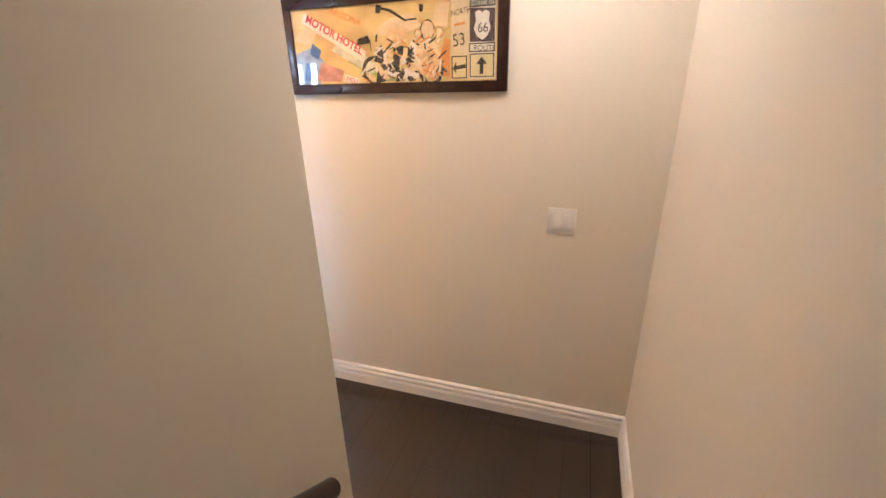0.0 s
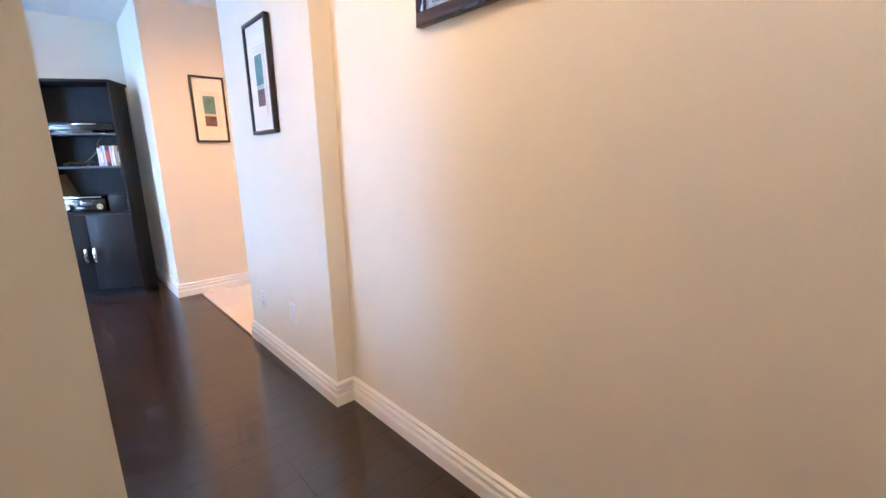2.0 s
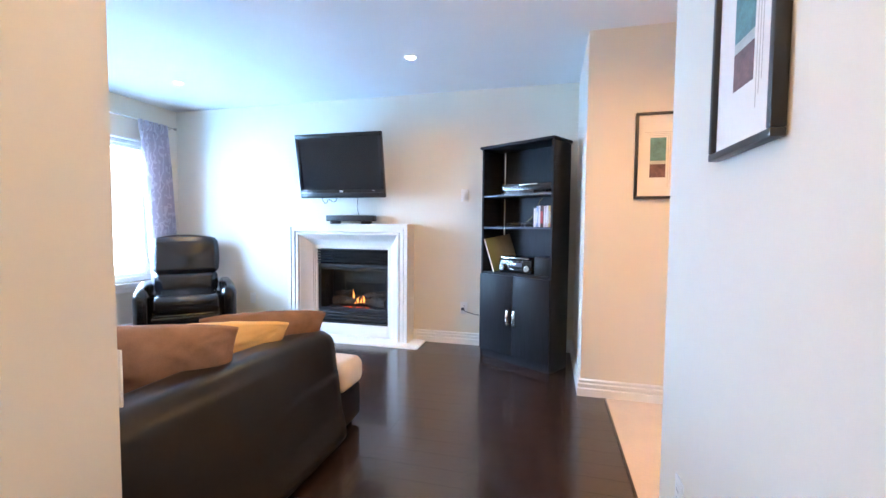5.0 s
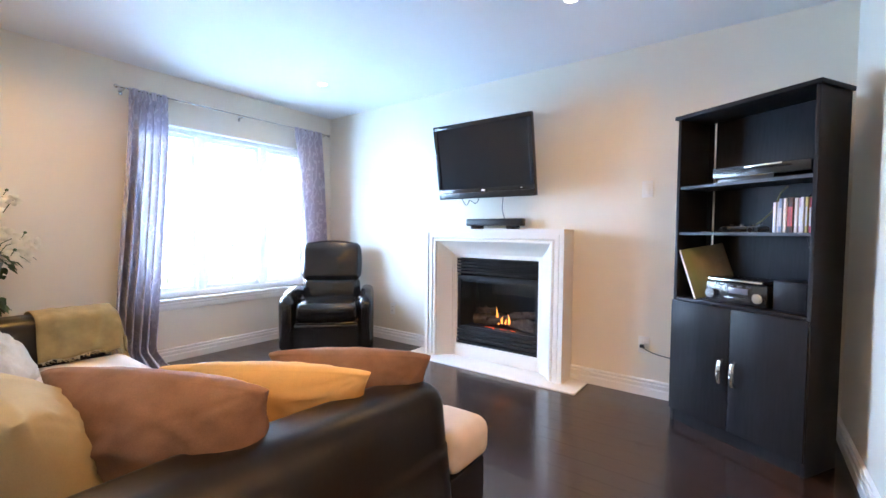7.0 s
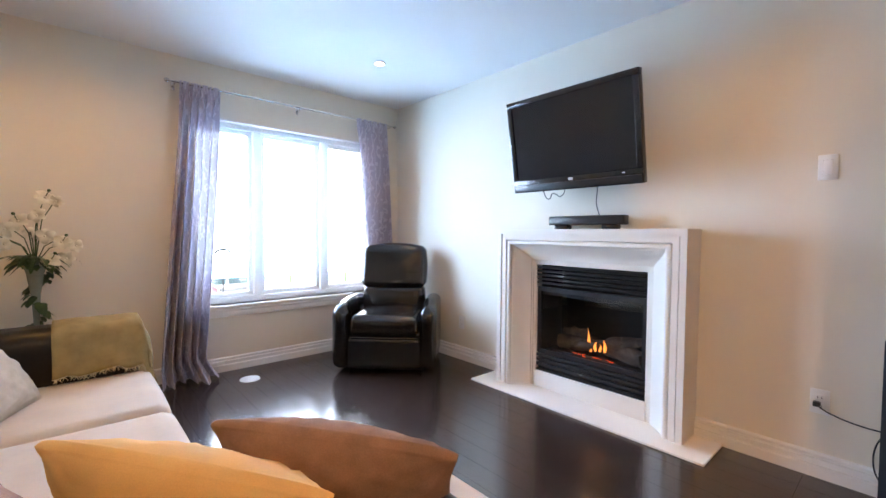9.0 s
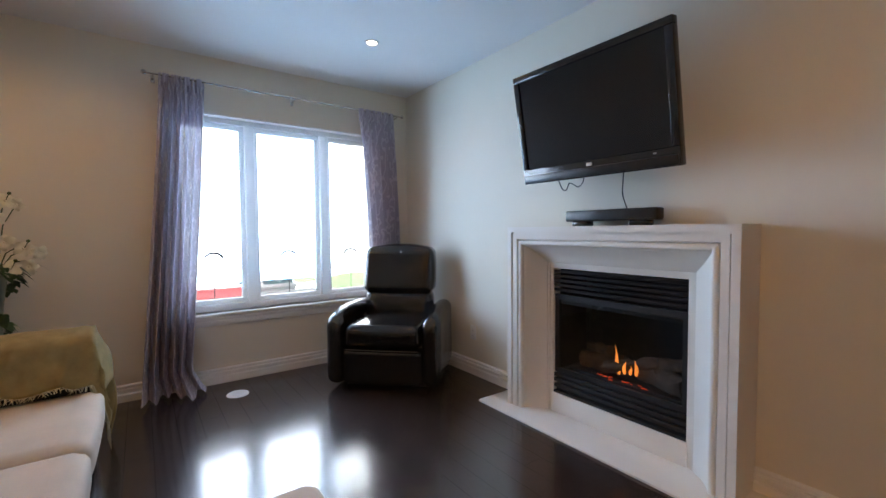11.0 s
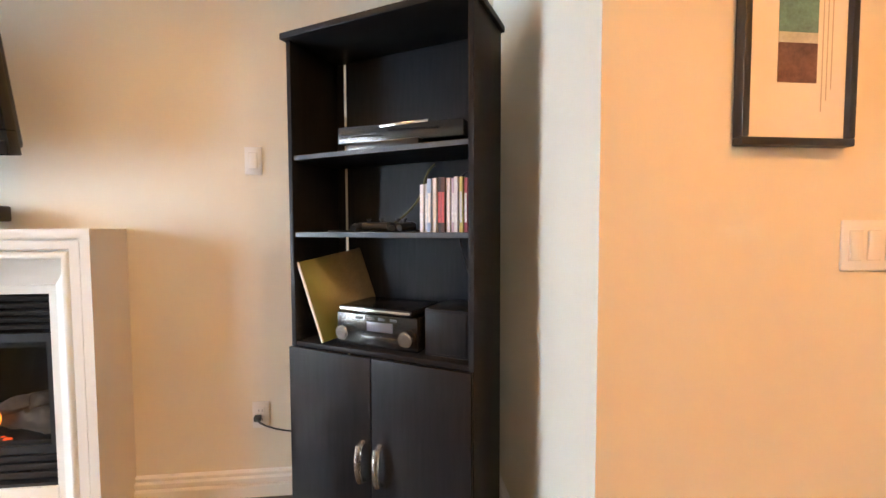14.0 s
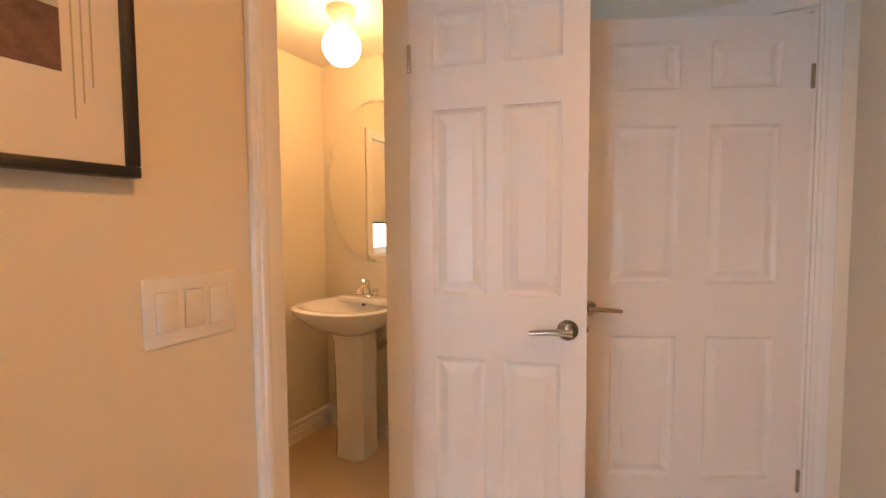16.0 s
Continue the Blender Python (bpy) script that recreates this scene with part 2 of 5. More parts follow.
def tube(bm, points, radius, sides=10, taper=None, caps=True):
    """A round bar along points; taper: radius factor at the end."""
    points = [Vector(p) for p in points]
    rings = []
    side = None
    for i, p in enumerate(points):
        d = (points[min(i + 1, len(points) - 1)] - points[max(i - 1, 0)]).normalized()
        side = (side or d.orthogonal()).cross(d).cross(d).normalized() * -1 if side is None else (side - d * side.dot(d)).normalized()
        up = d.cross(side)
        f = i / max(1, len(points) - 1)
        r = radius * (1 + ((taper if taper is not None else 1) - 1) * f)
        rings.append([bm.verts.new(p + r * (math.cos(a) * side + math.sin(a) * up)) for a in [2 * math.pi * k / sides for k in range(sides)]])
    for a, b in zip(rings, rings[1:]):
        for k in range(sides):
            bm.faces.new((a[k], a[(k + 1) % sides], b[(k + 1) % sides], b[k]))
    if caps:
        bm.faces.new(rings[0][::-1])
        bm.faces.new(rings[-1])
    return bm


def lathe(bm, profile, sides=24, centre=(0, 0), sx=1.0, sy=1.0):
    """A turned shape from (radius, z) pairs."""
    rings = [[bm.verts.new((centre[0] + sx * r * math.cos(2 * math.pi * k / sides), centre[1] + sy * r * math.sin(2 * math.pi * k / sides), z)) for k in range(sides)] for r, z in profile]
    for a, b in zip(rings, rings[1:]):
        for k in range(sides):
            bm.faces.new((a[k], a[(k + 1) % sides], b[(k + 1) % sides], b[k]))
    bm.faces.new(rings[0][::-1])
    bm.faces.new(rings[-1])
    return bm


def sweep(bm, corners, profile, closed_ends=True):
    """A moulding: the profile (distance from the wall, height) led along floor-plan corners, mitred, the room to its left."""
    pts = [Vector((x, y)) for x, y in corners]
    rings = []
    for i, p in enumerate(pts):
        a = (p - pts[i - 1]).normalized() if i else None
        b = (pts[i + 1] - p).normalized() if i + 1 < len(pts) else None
        na = Vector((-a.y, a.x)) if a else None
        nb = Vector((-b.y, b.x)) if b else None
        if na is None or nb is None:
            out = na or nb
        else:
            out = (na + nb) / (1 + na.dot(nb))
        rings.append([bm.verts.new((p.x + out.x * d, p.y + out.y * d, z)) for d, z in profile])
    k = len(profile)
    for a, b in zip(rings, rings[1:]):
        for j in range(k):
            bm.faces.new((a[j], a[(j + 1) % k], b[(j + 1) % k], b[j]))
    if closed_ends:
        bm.faces.new(rings[0])
        bm.faces.new(rings[-1][::-1])
    bmesh.ops.recalc_face_normals(bm, faces=bm.faces)
    return bm


def pillow_edge(u, v, w, h, pinch):
    """Where a point of the square (-1..1) lies on a cushion's outline: sides drawn in, a crowned top, drooping pointed corners."""
    draw = 1 - pinch * (1 - v * v) * abs(u) ** 3
    rise = 1 + 0.02 * (1 - u * u) * max(0.0, v) ** 3 - pinch * (1 - u * u) * max(0.0, -v) ** 3
    droop = 0.03 * h * abs(u) ** 7 * max(0.0, v) ** 2
    return u * w / 2 * draw, h / 2 + v * h / 2 * rise - droop


def pillow(w, h, t, seed, pinch=0.045, n=54, lump=0.013):
    """A stuffed cushion in the x-z plane, resting on z=0, thickness along y, gathers at its corners, creases and a welted seam."""
    bm = bmesh.new()
    for s in (-1, 1):
        grid = []
        for j in range(n + 1):
            row = []
            for i in range(n + 1):
                u, v = math.sin(math.pi / 2 * (2 * i / n - 1)), math.sin(math.pi / 2 * (2 * j / n - 1))
                k = max(0.0, (1 - u * u) * (1 - v * v))
                body = k ** 0.52
                q = noise.noise(Vector((u * 1.5 + seed, v * 1.5, s * 3.1 + seed)))
                q2 = noise.noise(Vector((u * 4.5 + seed, v * 4.5, s * 3.1)))
                ridge = 1 - 2 * abs(noise.noise(Vector((u * 2.1 + v * 1.2 + seed, v * 3.4, s * 1.7 + seed))))
                fold = 1 - 2 * abs(noise.noise(Vector((u * 5.2 - v * 2.0, v * 1.6 + seed, s * 2.3))))
                crease = 0.0
                for cu, cv in ((-1, -1), (-1, 1), (1, -1), (1, 1)):
                    du, dv = u - cu, v - cv
                    reach = math.exp(-(du * du + dv * dv) / 0.42)
                    crease += reach * math.sin(15 * math.atan2(dv, du) + 2 * seed + s + 1.5 * q2)
                rim = 0.006 * max(0.0, 1 - k * 60) + 0.0005
                y = t / 2 * body + body * lump * (0.9 * q + 0.45 * q2 + 0.5 * crease + 1.0 * max(0.0, ridge) ** 3 - 0.7 * max(0.0, fold) ** 4) + (rim if 0 < i < n and 0 < j < n else 0.0)
                x, z = pillow_edge(u, v, w, h, pinch)
                row.append(bm.verts.new((x, s * y, z)))
            grid.append(row)
        for j in range(n):
            for i in range(n):
                f = (grid[j][i], grid[j][i + 1], grid[j + 1][i + 1], grid[j + 1][i])
                bm.faces.new(f if s < 0 else f[::-1])
    bmesh.ops.remove_doubles(bm, verts=bm.verts, dist=0.0004)
    return bm


def soft_block(x0, x1, y0, y1, z0, z1, r, seed=0, puff=0.012, n=12):
    """An upholstered block: rounded edges, a crowned top and slight unevenness."""
    bm = bmesh.new()
    cx, cy, cz, hx, hy, hz = (x0 + x1) / 2, (y0 + y1) / 2, (z0 + z1) / 2, (x1 - x0) / 2, (y1 - y0) / 2, (z1 - z0) / 2
    bmesh.ops.create_cube(bm, size=2.0)
    bmesh.ops.subdivide_edges(bm, edges=bm.edges, cuts=n, use_grid_fill=True)
    for v in bm.verts:
        p = v.co.copy()
        q = Vector((p.x * hx, p.y * hy, p.z * hz))
        inner = Vector((max(-hx + r, min(hx - r, q.x)), max(-hy + r, min(hy - r, q.y)), max(-hz + r, min(hz - r, q.z))))
        d = q - inner
        if d.length > 1e-6:
            q = inner + d.normalized() * r
        swell = puff * ((1 - p.x ** 2) * (1 - p.y ** 2) + (1 - p.x ** 2) * (1 - p.z ** 2) * 0.5 + (1 - p.y ** 2) * (1 - p.z ** 2) * 0.5)
        nn = noise.noise(Vector((q.x * 5 + seed, q.y * 5, q.z * 5)))
        q += (q.normalized() if q.length else Vector((0, 0, 1))) * (swell + 0.25 * puff * nn)
        v.co = Vector((cx, cy, cz)) + q
    return bm

# ---- the rooms ----
H = 2.425
XW, YN = -3.25, 5.79
structure("floor", block(-3.4, 1.62, 0.02, 5.95, -0.06, -0.010), GAP, "dark underfloor with pale joints below hardwood boards", 0)
structure("floor_hall_tile", blocks((1.318, 3.48, 3.33, 6.08, -0.06, 0.001), (3.48, 4.72, 3.33, 4.79, -0.06, 0.001)), TILE, "beige ceramic tile floor of passage and washroom", 0)
structure("ceiling", blocks((-5.0, 4.8, -0.2, 6.3, H, H + 0.12)), CEIL, "matt white painted plaster ceiling", 0)
structure("wall_north", blocks((-3.45, -1.475, YN, YN + 0.16, -0.02, H), (-0.55, 1.30, YN, YN + 0.16, -0.02, H), (-1.475, -0.55, YN, YN + 0.16, 0.95, H), (-1.475, -0.55, YN, YN + 0.16, -0.02, 0.10)), WALL, "cream painted plaster wall behind the fireplace")
WY0, WY1, WZ0, WZ1 = 3.84, 5.52, 0.535, 2.02
structure("wall_west", blocks((XW - 0.2, XW, 2.2, WY0, -0.02, H), (XW - 0.2, XW, WY1, YN, -0.02, H), (XW - 0.2, XW, WY0, WY1, WZ1, H), (XW - 0.2, XW, WY0, WY1, -0.02, WZ0)), WALL, "cream painted plaster wall around the window")
structure("wall_south", blocks((XW, 0.137, 2.34, 2.46, -0.02, H)), WALL, "cream painted plaster wall behind the sofa")
structure("wall_closet", blocks((-0.008, 0.137, 1.17, 2.34, -0.02, H)), WALL, "cream painted plaster wall in the hallway")
structure("wall_stair_left", blocks((-3.2, 0.49, 1.05, 1.17, -0.02, H)), WALL, "cream painted plaster wall beside the stairs")
structure("wall_stair_right", blocks((-3.2, 1.56, 0.03, 0.157, -0.02, H)), WALL, "cream painted plaster wall at the stair foot")
structure("wall_stair_back", blocks((-3.32, -3.2, 0.03, 1.17, -0.02, H)), WALL, "cream painted plaster wall at the stair head")
structure("wall_hall_east", blocks((1.437, 1.56, 0.157, 2.33, -0.02, H)), WALL, "cream painted plaster wall of the hallway")
structure("wall_hall_pier", blocks((1.344, 1.56, 2.33, 3.45, -0.02, H)), WALL, "cream painted plaster wall standing proud")
DX = 3.415
D2A, D2B, DH = 3.565, 4.445, 2.05
structure("wall_passage_south", blocks((1.56, DX + 0.12, 3.33, 3.45, -0.02, H)), WALL, "cream painted plaster wall of the passage")
structure("wall_passage_end", blocks((DX, DX + 0.12, 3.45, D2A, -0.02, H), (DX, DX + 0.12, D2B, 4.79, -0.02, H), (DX, DX + 0.12, D2A, D2B, DH, H)), WALL, "cream painted plaster wall around a door")
YO, OA, OB = 4.79, 2.0, 2.577
structure("wall_alcove", blocks((1.163, 1.30, YO + 0.12, YN, -0.02, H)), WALL, "cream painted plaster wall beside the bookcase")
structure("wall_washroom", blocks((1.163, OA, YO, YO + 0.12, -0.02, H), (OB, DX + 0.12, YO, YO + 0.12, -0.02, H), (OA, OB, YO, YO + 0.12, DH, H)), WALL, "cream painted plaster wall with washroom doorway")
structure("wall_room_beyond", blocks((DX + 0.12, 4.72, 3.33, 3.45, -0.02, H), (4.60, 4.72, 3.45, 4.67, -0.02, H), (DX + 0.12, 4.72, 4.67, 4.79, -0.02, H)), WALL, "cream painted plaster walls beyond the ajar door")
structure("wall_washroom_east", blocks((3.36, 3.48, YO + 0.12, 6.08, -0.02, H)), WALL, "cream painted plaster wall behind the basin")
structure("wall_washroom_west", blocks((1.30, 1.42, YN, 5.95, -0.02, H)), WALL, "cream painted plaster wall of the washroom")
structure("ceiling_washroom", block(1.42, 3.36, YO + 0.12, 5.95, 2.24, 2.30), CEIL, "white painted lowered washroom ceiling", 0)
BX0, BX1 = 2.25, 2.86
structure("wall_washroom_north", blocks((1.30, BX0, 5.95, 6.08, -0.02, H), (BX1, 3.36, 5.95, 6.08, -0.02, H), (BX0, BX1, 5.95, 6.08, 1.9, H), (BX0, BX1, 5.95, 6.08, -0.02, 1.05)), WALL, "cream painted plaster wall with small window")

BASE = [(0, 0), (0.022, 0), (0.022, 0.050), (0.017, 0.056), (0.011, 0.057), (0.011, 0.066), (0.019, 0.068), (0.019, 0.083), (0.013, 0.088), (0.008, 0.089), (0.008, 0.097), (0.014, 0.099), (0.014, 0.106), (0.007, 0.113), (0, 0.115)]
for run in ([(0.45, 0.157), (1.437, 0.157), (1.437, 2.33), (1.344, 2.33), (1.344, 3.45), (DX, 3.45), (DX, D2A - 0.07)],
            [(DX, D2B + 0.07), (DX, YO), (OB + 0.07, YO)],
            [(OA - 0.07, YO), (1.163, YO), (1.163, YN), (-0.367, YN)],
            [(-1.657, YN), (XW, YN), (XW, 2.46), (0.137, 2.46), (0.137, 1.17), (0.49, 1.17), (0.49, 1.05), (0.44, 1.05)],
            [(OB + 0.02, YO + 0.12), (3.36, YO + 0.12), (3.36, 5.95), (1.42, 5.95)]):
    structure("baseboard", sweep(bmesh.new(), run, BASE), TRIM, "white stepped moulded wooden baseboard")

# stairs
for k in range(8):
    x1, z = 0.42 - 0.26 * k, 0.18 * (k + 1)
    bm = blocks((x1 - 0.29, x1, 0.157, 1.05, z - 0.18 if k else 0.0, z - 0.035))
    box(bm, x1 - 0.29, x1 + 0.025, 0.157, 1.05, z - 0.035, z, 0.012, 3)
    structure("stair_step", bm, RAILW, "dark stained wooden stair tread and riser")
rail = thing("handrail", "dark stained wooden handrail on stair wall", "handrail", pose(0.297, 1.05, 0.70))
slope = Vector((-0.26, 0, 0.18)).normalized()
bm = tube(bmesh.new(), [Vector((0.02, -0.07, -0.012)), Vector((0, -0.07, 0.0)), *[Vector((0, -0.07, 0)) + slope * s for s in (0.3, 0.9, 1.5, 2.1)]], 0.026, 14)
part("bar", bm, RAILW, rail)
for s in (0.25, 1.2, 2.0):
    q = slope * s
    part("bracket", tube(bmesh.new(), [(q.x, 0, q.z - 0.07), (q.x, -0.06, q.z - 0.07), (q.x, -0.07, q.z - 0.02)], 0.007, 8), BRASSY, rail)


# doors
def casing(name, m, w, h, label):
    """White casing round an opening: local x across it, y towards the viewer is negative."""
    t = thing(name, label, "door frame", m, kind="structure")
    for x0 in (-0.07, w):
        bm = block(x0, x0 + 0.07, -0.018, 0, 0, h + 0.07, 0.005)
        box(bm, x0 + 0.012, x0 + 0.03, -0.024, -0.010, 0, h + 0.055, 0.004)
        part("side_casing", bm, TRIM, t)
    bm = block(0, w, -0.018, 0, h, h + 0.07, 0.005)
    part("head_casing", bm, TRIM, t)
    for x0, x1 in ((0.0, 0.014), (w - 0.014, w)):
        bm = block(x0, x1, 0.0, 0.12, 0, h - 0.014)
        part("jamb", bm, TRIM, t)
    part("head_jamb", block(0, w, 0.0, 0.12, h - 0.014, h), TRIM, t)
    return t


casing("door_frame_washroom", pose(OA, YO, 0), OB - OA, DH, "white moulded door casing of the washroom")
casing("door_frame_passage", pose(DX, D2B, 0, 0, 0, -90), D2B - D2A, DH, "white moulded door casing in the passage")


def door(name, m, w, label, lever_x, hinge_x, flip=1, cols=None):
    """Six-panel leaf, local x across, front at -y."""
    t = thing(name, label, "door", m)
    h, th = 2.02, 0.035
    cols = cols or [(0.105 * w / 0.762, 0.345 * w / 0.762), (0.417 * w / 0.762, 0.657 * w / 0.762)]
    rows = [(0.25, 0.81), (1.02, 1.62), (1.755, 1.93)]
    bm = bmesh.new()
    xs = sorted({0, w, *[a for c in cols for a in c]})
    zs = sorted({0, h, *[a for c in rows for a in c]})
    for i in range(len(xs) - 1):
        for j in range(len(zs) - 1):
            hole = (xs[i], xs[i + 1]) in cols and (zs[j], zs[j + 1]) in rows
            if not hole:
                box(bm, xs[i], xs[i + 1], 0, th, zs[j] + 0.008, zs[j + 1] + 0.008)
    bmesh.ops.remove_doubles(bm, verts=bm.verts, dist=0.0002)
    part("leaf", bm, DOORP, t, smooth=0)
    for a, b in cols:
        for c, d in rows:
            c, d = c + 0.008, d + 0.008
            bm = bmesh.new()
            for s, y0 in ((1, 0.0), (-1, th)):
                loops = []
                for inset, dy in ((0.0, 0.0), (0.004, 0.006), (0.012, 0.011), (0.020, 0.011), (0.046, 0.002)):
                    loops.append([bm.verts.new((x, y0 + s * dy, z)) for x, z in ((a + inset, c + inset), (b - inset, c + inset), (b - inset, d - inset), (a + inset, d - inset))])
                for p, q in zip(loops, loops[1:]):
                    for k in range(4):
                        bm.faces.new((p[k], p[(k + 1) % 4], q[(k + 1) % 4], q[k]))
                bm.faces.new(loops[-1])
            bmesh.ops.recalc_face_normals(bm, faces=bm.faces)
            part("panel", bm, DOORP, t, smooth=0)
    for s, y0 in ((-1, 0.0), (1, th)):
        lev = part("door_handle", tube(bmesh.new(), [(lever_x, y0, 0.930), (lever_x, y0 + s * 0.006, 0.930)], 0.032, 20), BRASSY, t, "brushed nickel lever handle")
        bm = tube(bmesh.new(), [(lever_x, y0 + s * 0.006, 0.930), (lever_x, y0 + s * 0.045, 0.930)], 0.011, 12)
        part("spindle", bm, BRASSY, lev)
        bm = tube(bmesh.new(), [(lever_x - flip * 0.012, y0 + s * 0.048, 0.930), (lever_x + flip * 0.03, y0 + s * 0.050, 0.932), (lever_x + flip * 0.075, y0 + s * 0.048, 0.928), (lever_x + flip * 0.115, y0 + s * 0.044, 0.924)], 0.011, 12, 0.7)
        part("lever", bm, BRASSY, lev)
    for z in (0.25, 1.80):
        part("hinge", block(hinge_x - 0.007, hinge_x + 0.007, -0.006, 0.006, z - 0.045, z + 0.045, 0.003), BRASSY, t)
    lx = w if hinge_x < w / 2 else 0
    part("latch", block(lx - 0.004 if lx else -0.008, lx + 0.008 if lx else 0.004, 0.012, 0.024, 0.920, 0.945, 0.002), BRASSY, t)
    return t


d1, d2 = Vector((0.135, -0.545)), Vector((0.419, -0.908))
door("door_1", pose(2.557, 4.803, 0, 0, 0, math.degrees(math.atan2(d1.y, d1.x))), 0.562, "white six-panel door standing open into passage", 0.506, 0.0, -1)
door("door_2", pose(DX - 0.003 - 0.862 * d2.x, 3.576 - 0.862 * d2.y, 0, 0, 0, math.degrees(math.atan2(d2.y, d2.x))), 0.862, "white six-panel door standing ajar in passage end", 0.050, 0.862, 1, [(0.136, 0.386), (0.497, 0.755)])

# ---- outside the window ----
structure("ground", block(-90, 60, -70, 80, -1.45, -1.40), LAWN, "green front lawn in flat daylight", 0)
structure("driveway", block(-14.0, -7.2, -70, 80, -1.40, -1.385), ASPHALT, "grey asphalt road outside the window", 0)
# Emissive card stands in for blown-out daylight and lights the room through the window.
BACK = mat("glowing_daylight_card", (0.80, 0.91, 1.0), 1.0, emit=DAYLIGHT, var=0.03, scale=0.05)
structure("backdrop", block(-24.5, -24.0, -34, 44, -1.4, 19), BACK, "glowing pale card for daylight outside the window", 0)


def car(m, paint, label):
    t = thing("parked_car", label, "car", m, "cars parked outside")
    bm = block(-2.1, 2.1, -0.85, 0.85, 0.28, 0.85, 0.16, 4)
    part("body", bm, paint, t)
    bm = block(-1.25, 1.0, -0.74, 0.74, 0.80, 1.42, 0.20, 4)
    for v in bm.verts:
        if v.co.z > 1.15:
            v.co.x *= 0.76
            v.co.y *= 0.88
    part("roof", bm, paint, t)
    for s in (-1, 1):
        bm = bmesh.new()
        box(bm, -1.02, -0.08, s * 0.70 - 0.02, s * 0.70 + 0.02, 0.90, 1.24, 0.015)
        box(bm, 0.0, 0.82, s * 0.70 - 0.02, s * 0.70 + 0.02, 0.90, 1.24, 0.015)
        part("side_window", bm, CARGLASS, t)
        for x in (-1.35, 1.35):
            w = part("wheel", tube(bmesh.new(), [(x, s * 0.70, 0.32), (x, s * 0.90, 0.32)], 0.32, 20), RUBBER, t)
            part("rim", tube(bmesh.new(), [(x, s * 0.88, 0.32), (x, s * 0.912, 0.32)], 0.20, 16), CHROME, w)
        part("headlight", block(1.98, 2.11, s * 0.60 - 0.14, s * 0.60 + 0.14, 0.60, 0.74, 0.03), WHITEPL, t)
    return t


car(pose(-9.6, 4.7, -1.385, 0, 0, 90), CARRED, "red parked car on the road outside")
car(pose(-12.9, 6.4, -1.385, 0, 0, 92), CARGREY, "grey parked car on the road outside")

# ---- living room: window ----
win = thing("window_1", "white vinyl three-pane window with arched grilles", "window", pose(XW, WY0, WZ0), kind="structure")
WW, WH = WY1 - WY0, WZ1 - WZ0
bm = bmesh.new()
for y0, y1, z0, z1 in ((0, WW, 0, 0.05), (0, WW, WH - 0.05, WH), (0, 0.05, 0.05, WH - 0.05), (WW - 0.05, WW, 0.05, WH - 0.05)):
    box(bm, -0.17, -0.07, y0, y1, z0, z1, 0.006)
part("window_frame", bm, VINYL, win)
EDGES = [(0.05, 0.512), (0.578, 1.112), (1.178, WW - 0.05)]
for a, b in ((0.512, 0.578), (1.112, 1.178)):
    part("mullion", block(-0.165, -0.065, a, b, 0.05, WH - 0.05, 0.008), VINYL, win)
for a, b in EDGES:
    bm = bmesh.new()
    e = 0.035
    for y0, y1, z0, z1 in ((a, b, 0.05, 0.05 + e), (a, b, WH - 0.05 - e, WH - 0.05), (a, a + e, 0.05 + e, WH - 0.05 - e), (b - e, b, 0.05 + e, WH - 0.05 - e)):
        box(bm, -0.15, -0.10, y0, y1, z0, z1, 0.005)
    sash = part("sash", bm, VINYL, win)
    pane = part("pane", block(-0.128, -0.122, a + e - 0.004, b - e + 0.004, 0.05 + e - 0.004, WH - 0.05 - e + 0.004), GLASS, sash, "clear glass pane")
    pane.visible_shadow = False
    c = (a + b) / 2
    arc = [(-0.117, c + 0.062 * math.cos(q), 0.40 + 0.045 * math.sin(q)) for q in [math.pi * k / 14 for k in range(15)]]
    bm = tube(bmesh.new(), arc, 0.009, 6)
    part("grille", bm, LEADCAME, sash, "thin grey arched grille bar")
    part("grille", tube(bmesh.new(), [(-0.117, c, 0.33), (-0.117, c, 0.09)], 0.004, 6), LEADCAME, sash)
    part("crank_handle", tube(bmesh.new(), [(-0.095, b - 0.02, 0.16), (-0.080, b - 0.02, 0.17), (-0.078, b - 0.02, 0.24)], 0.006, 8), VINYL, sash)
bm = block(-0.075, 0.03, -0.05, WW + 0.05, -0.028, 0.0, 0.006)
part("window_sill", bm, TRIM, win)
bm = block(0.0, 0.016, -0.04, WW + 0.04, -0.095, -0.028, 0.005)
box(bm, 0.0, 0.022, -0.045, WW + 0.045, -0.052, -0.028, 0.005)
part("apron", bm, TRIM, win)
bm = blocks((-0.07, 0.0, 0.0, 0.012, 0.0, WH), (-0.07, 0.0, WW - 0.012, WW, 0.0, WH), (-0.07, 0.0, 0.012, WW - 0.012, WH - 0.012, WH))
part("reveal", bm, TRIM, win)

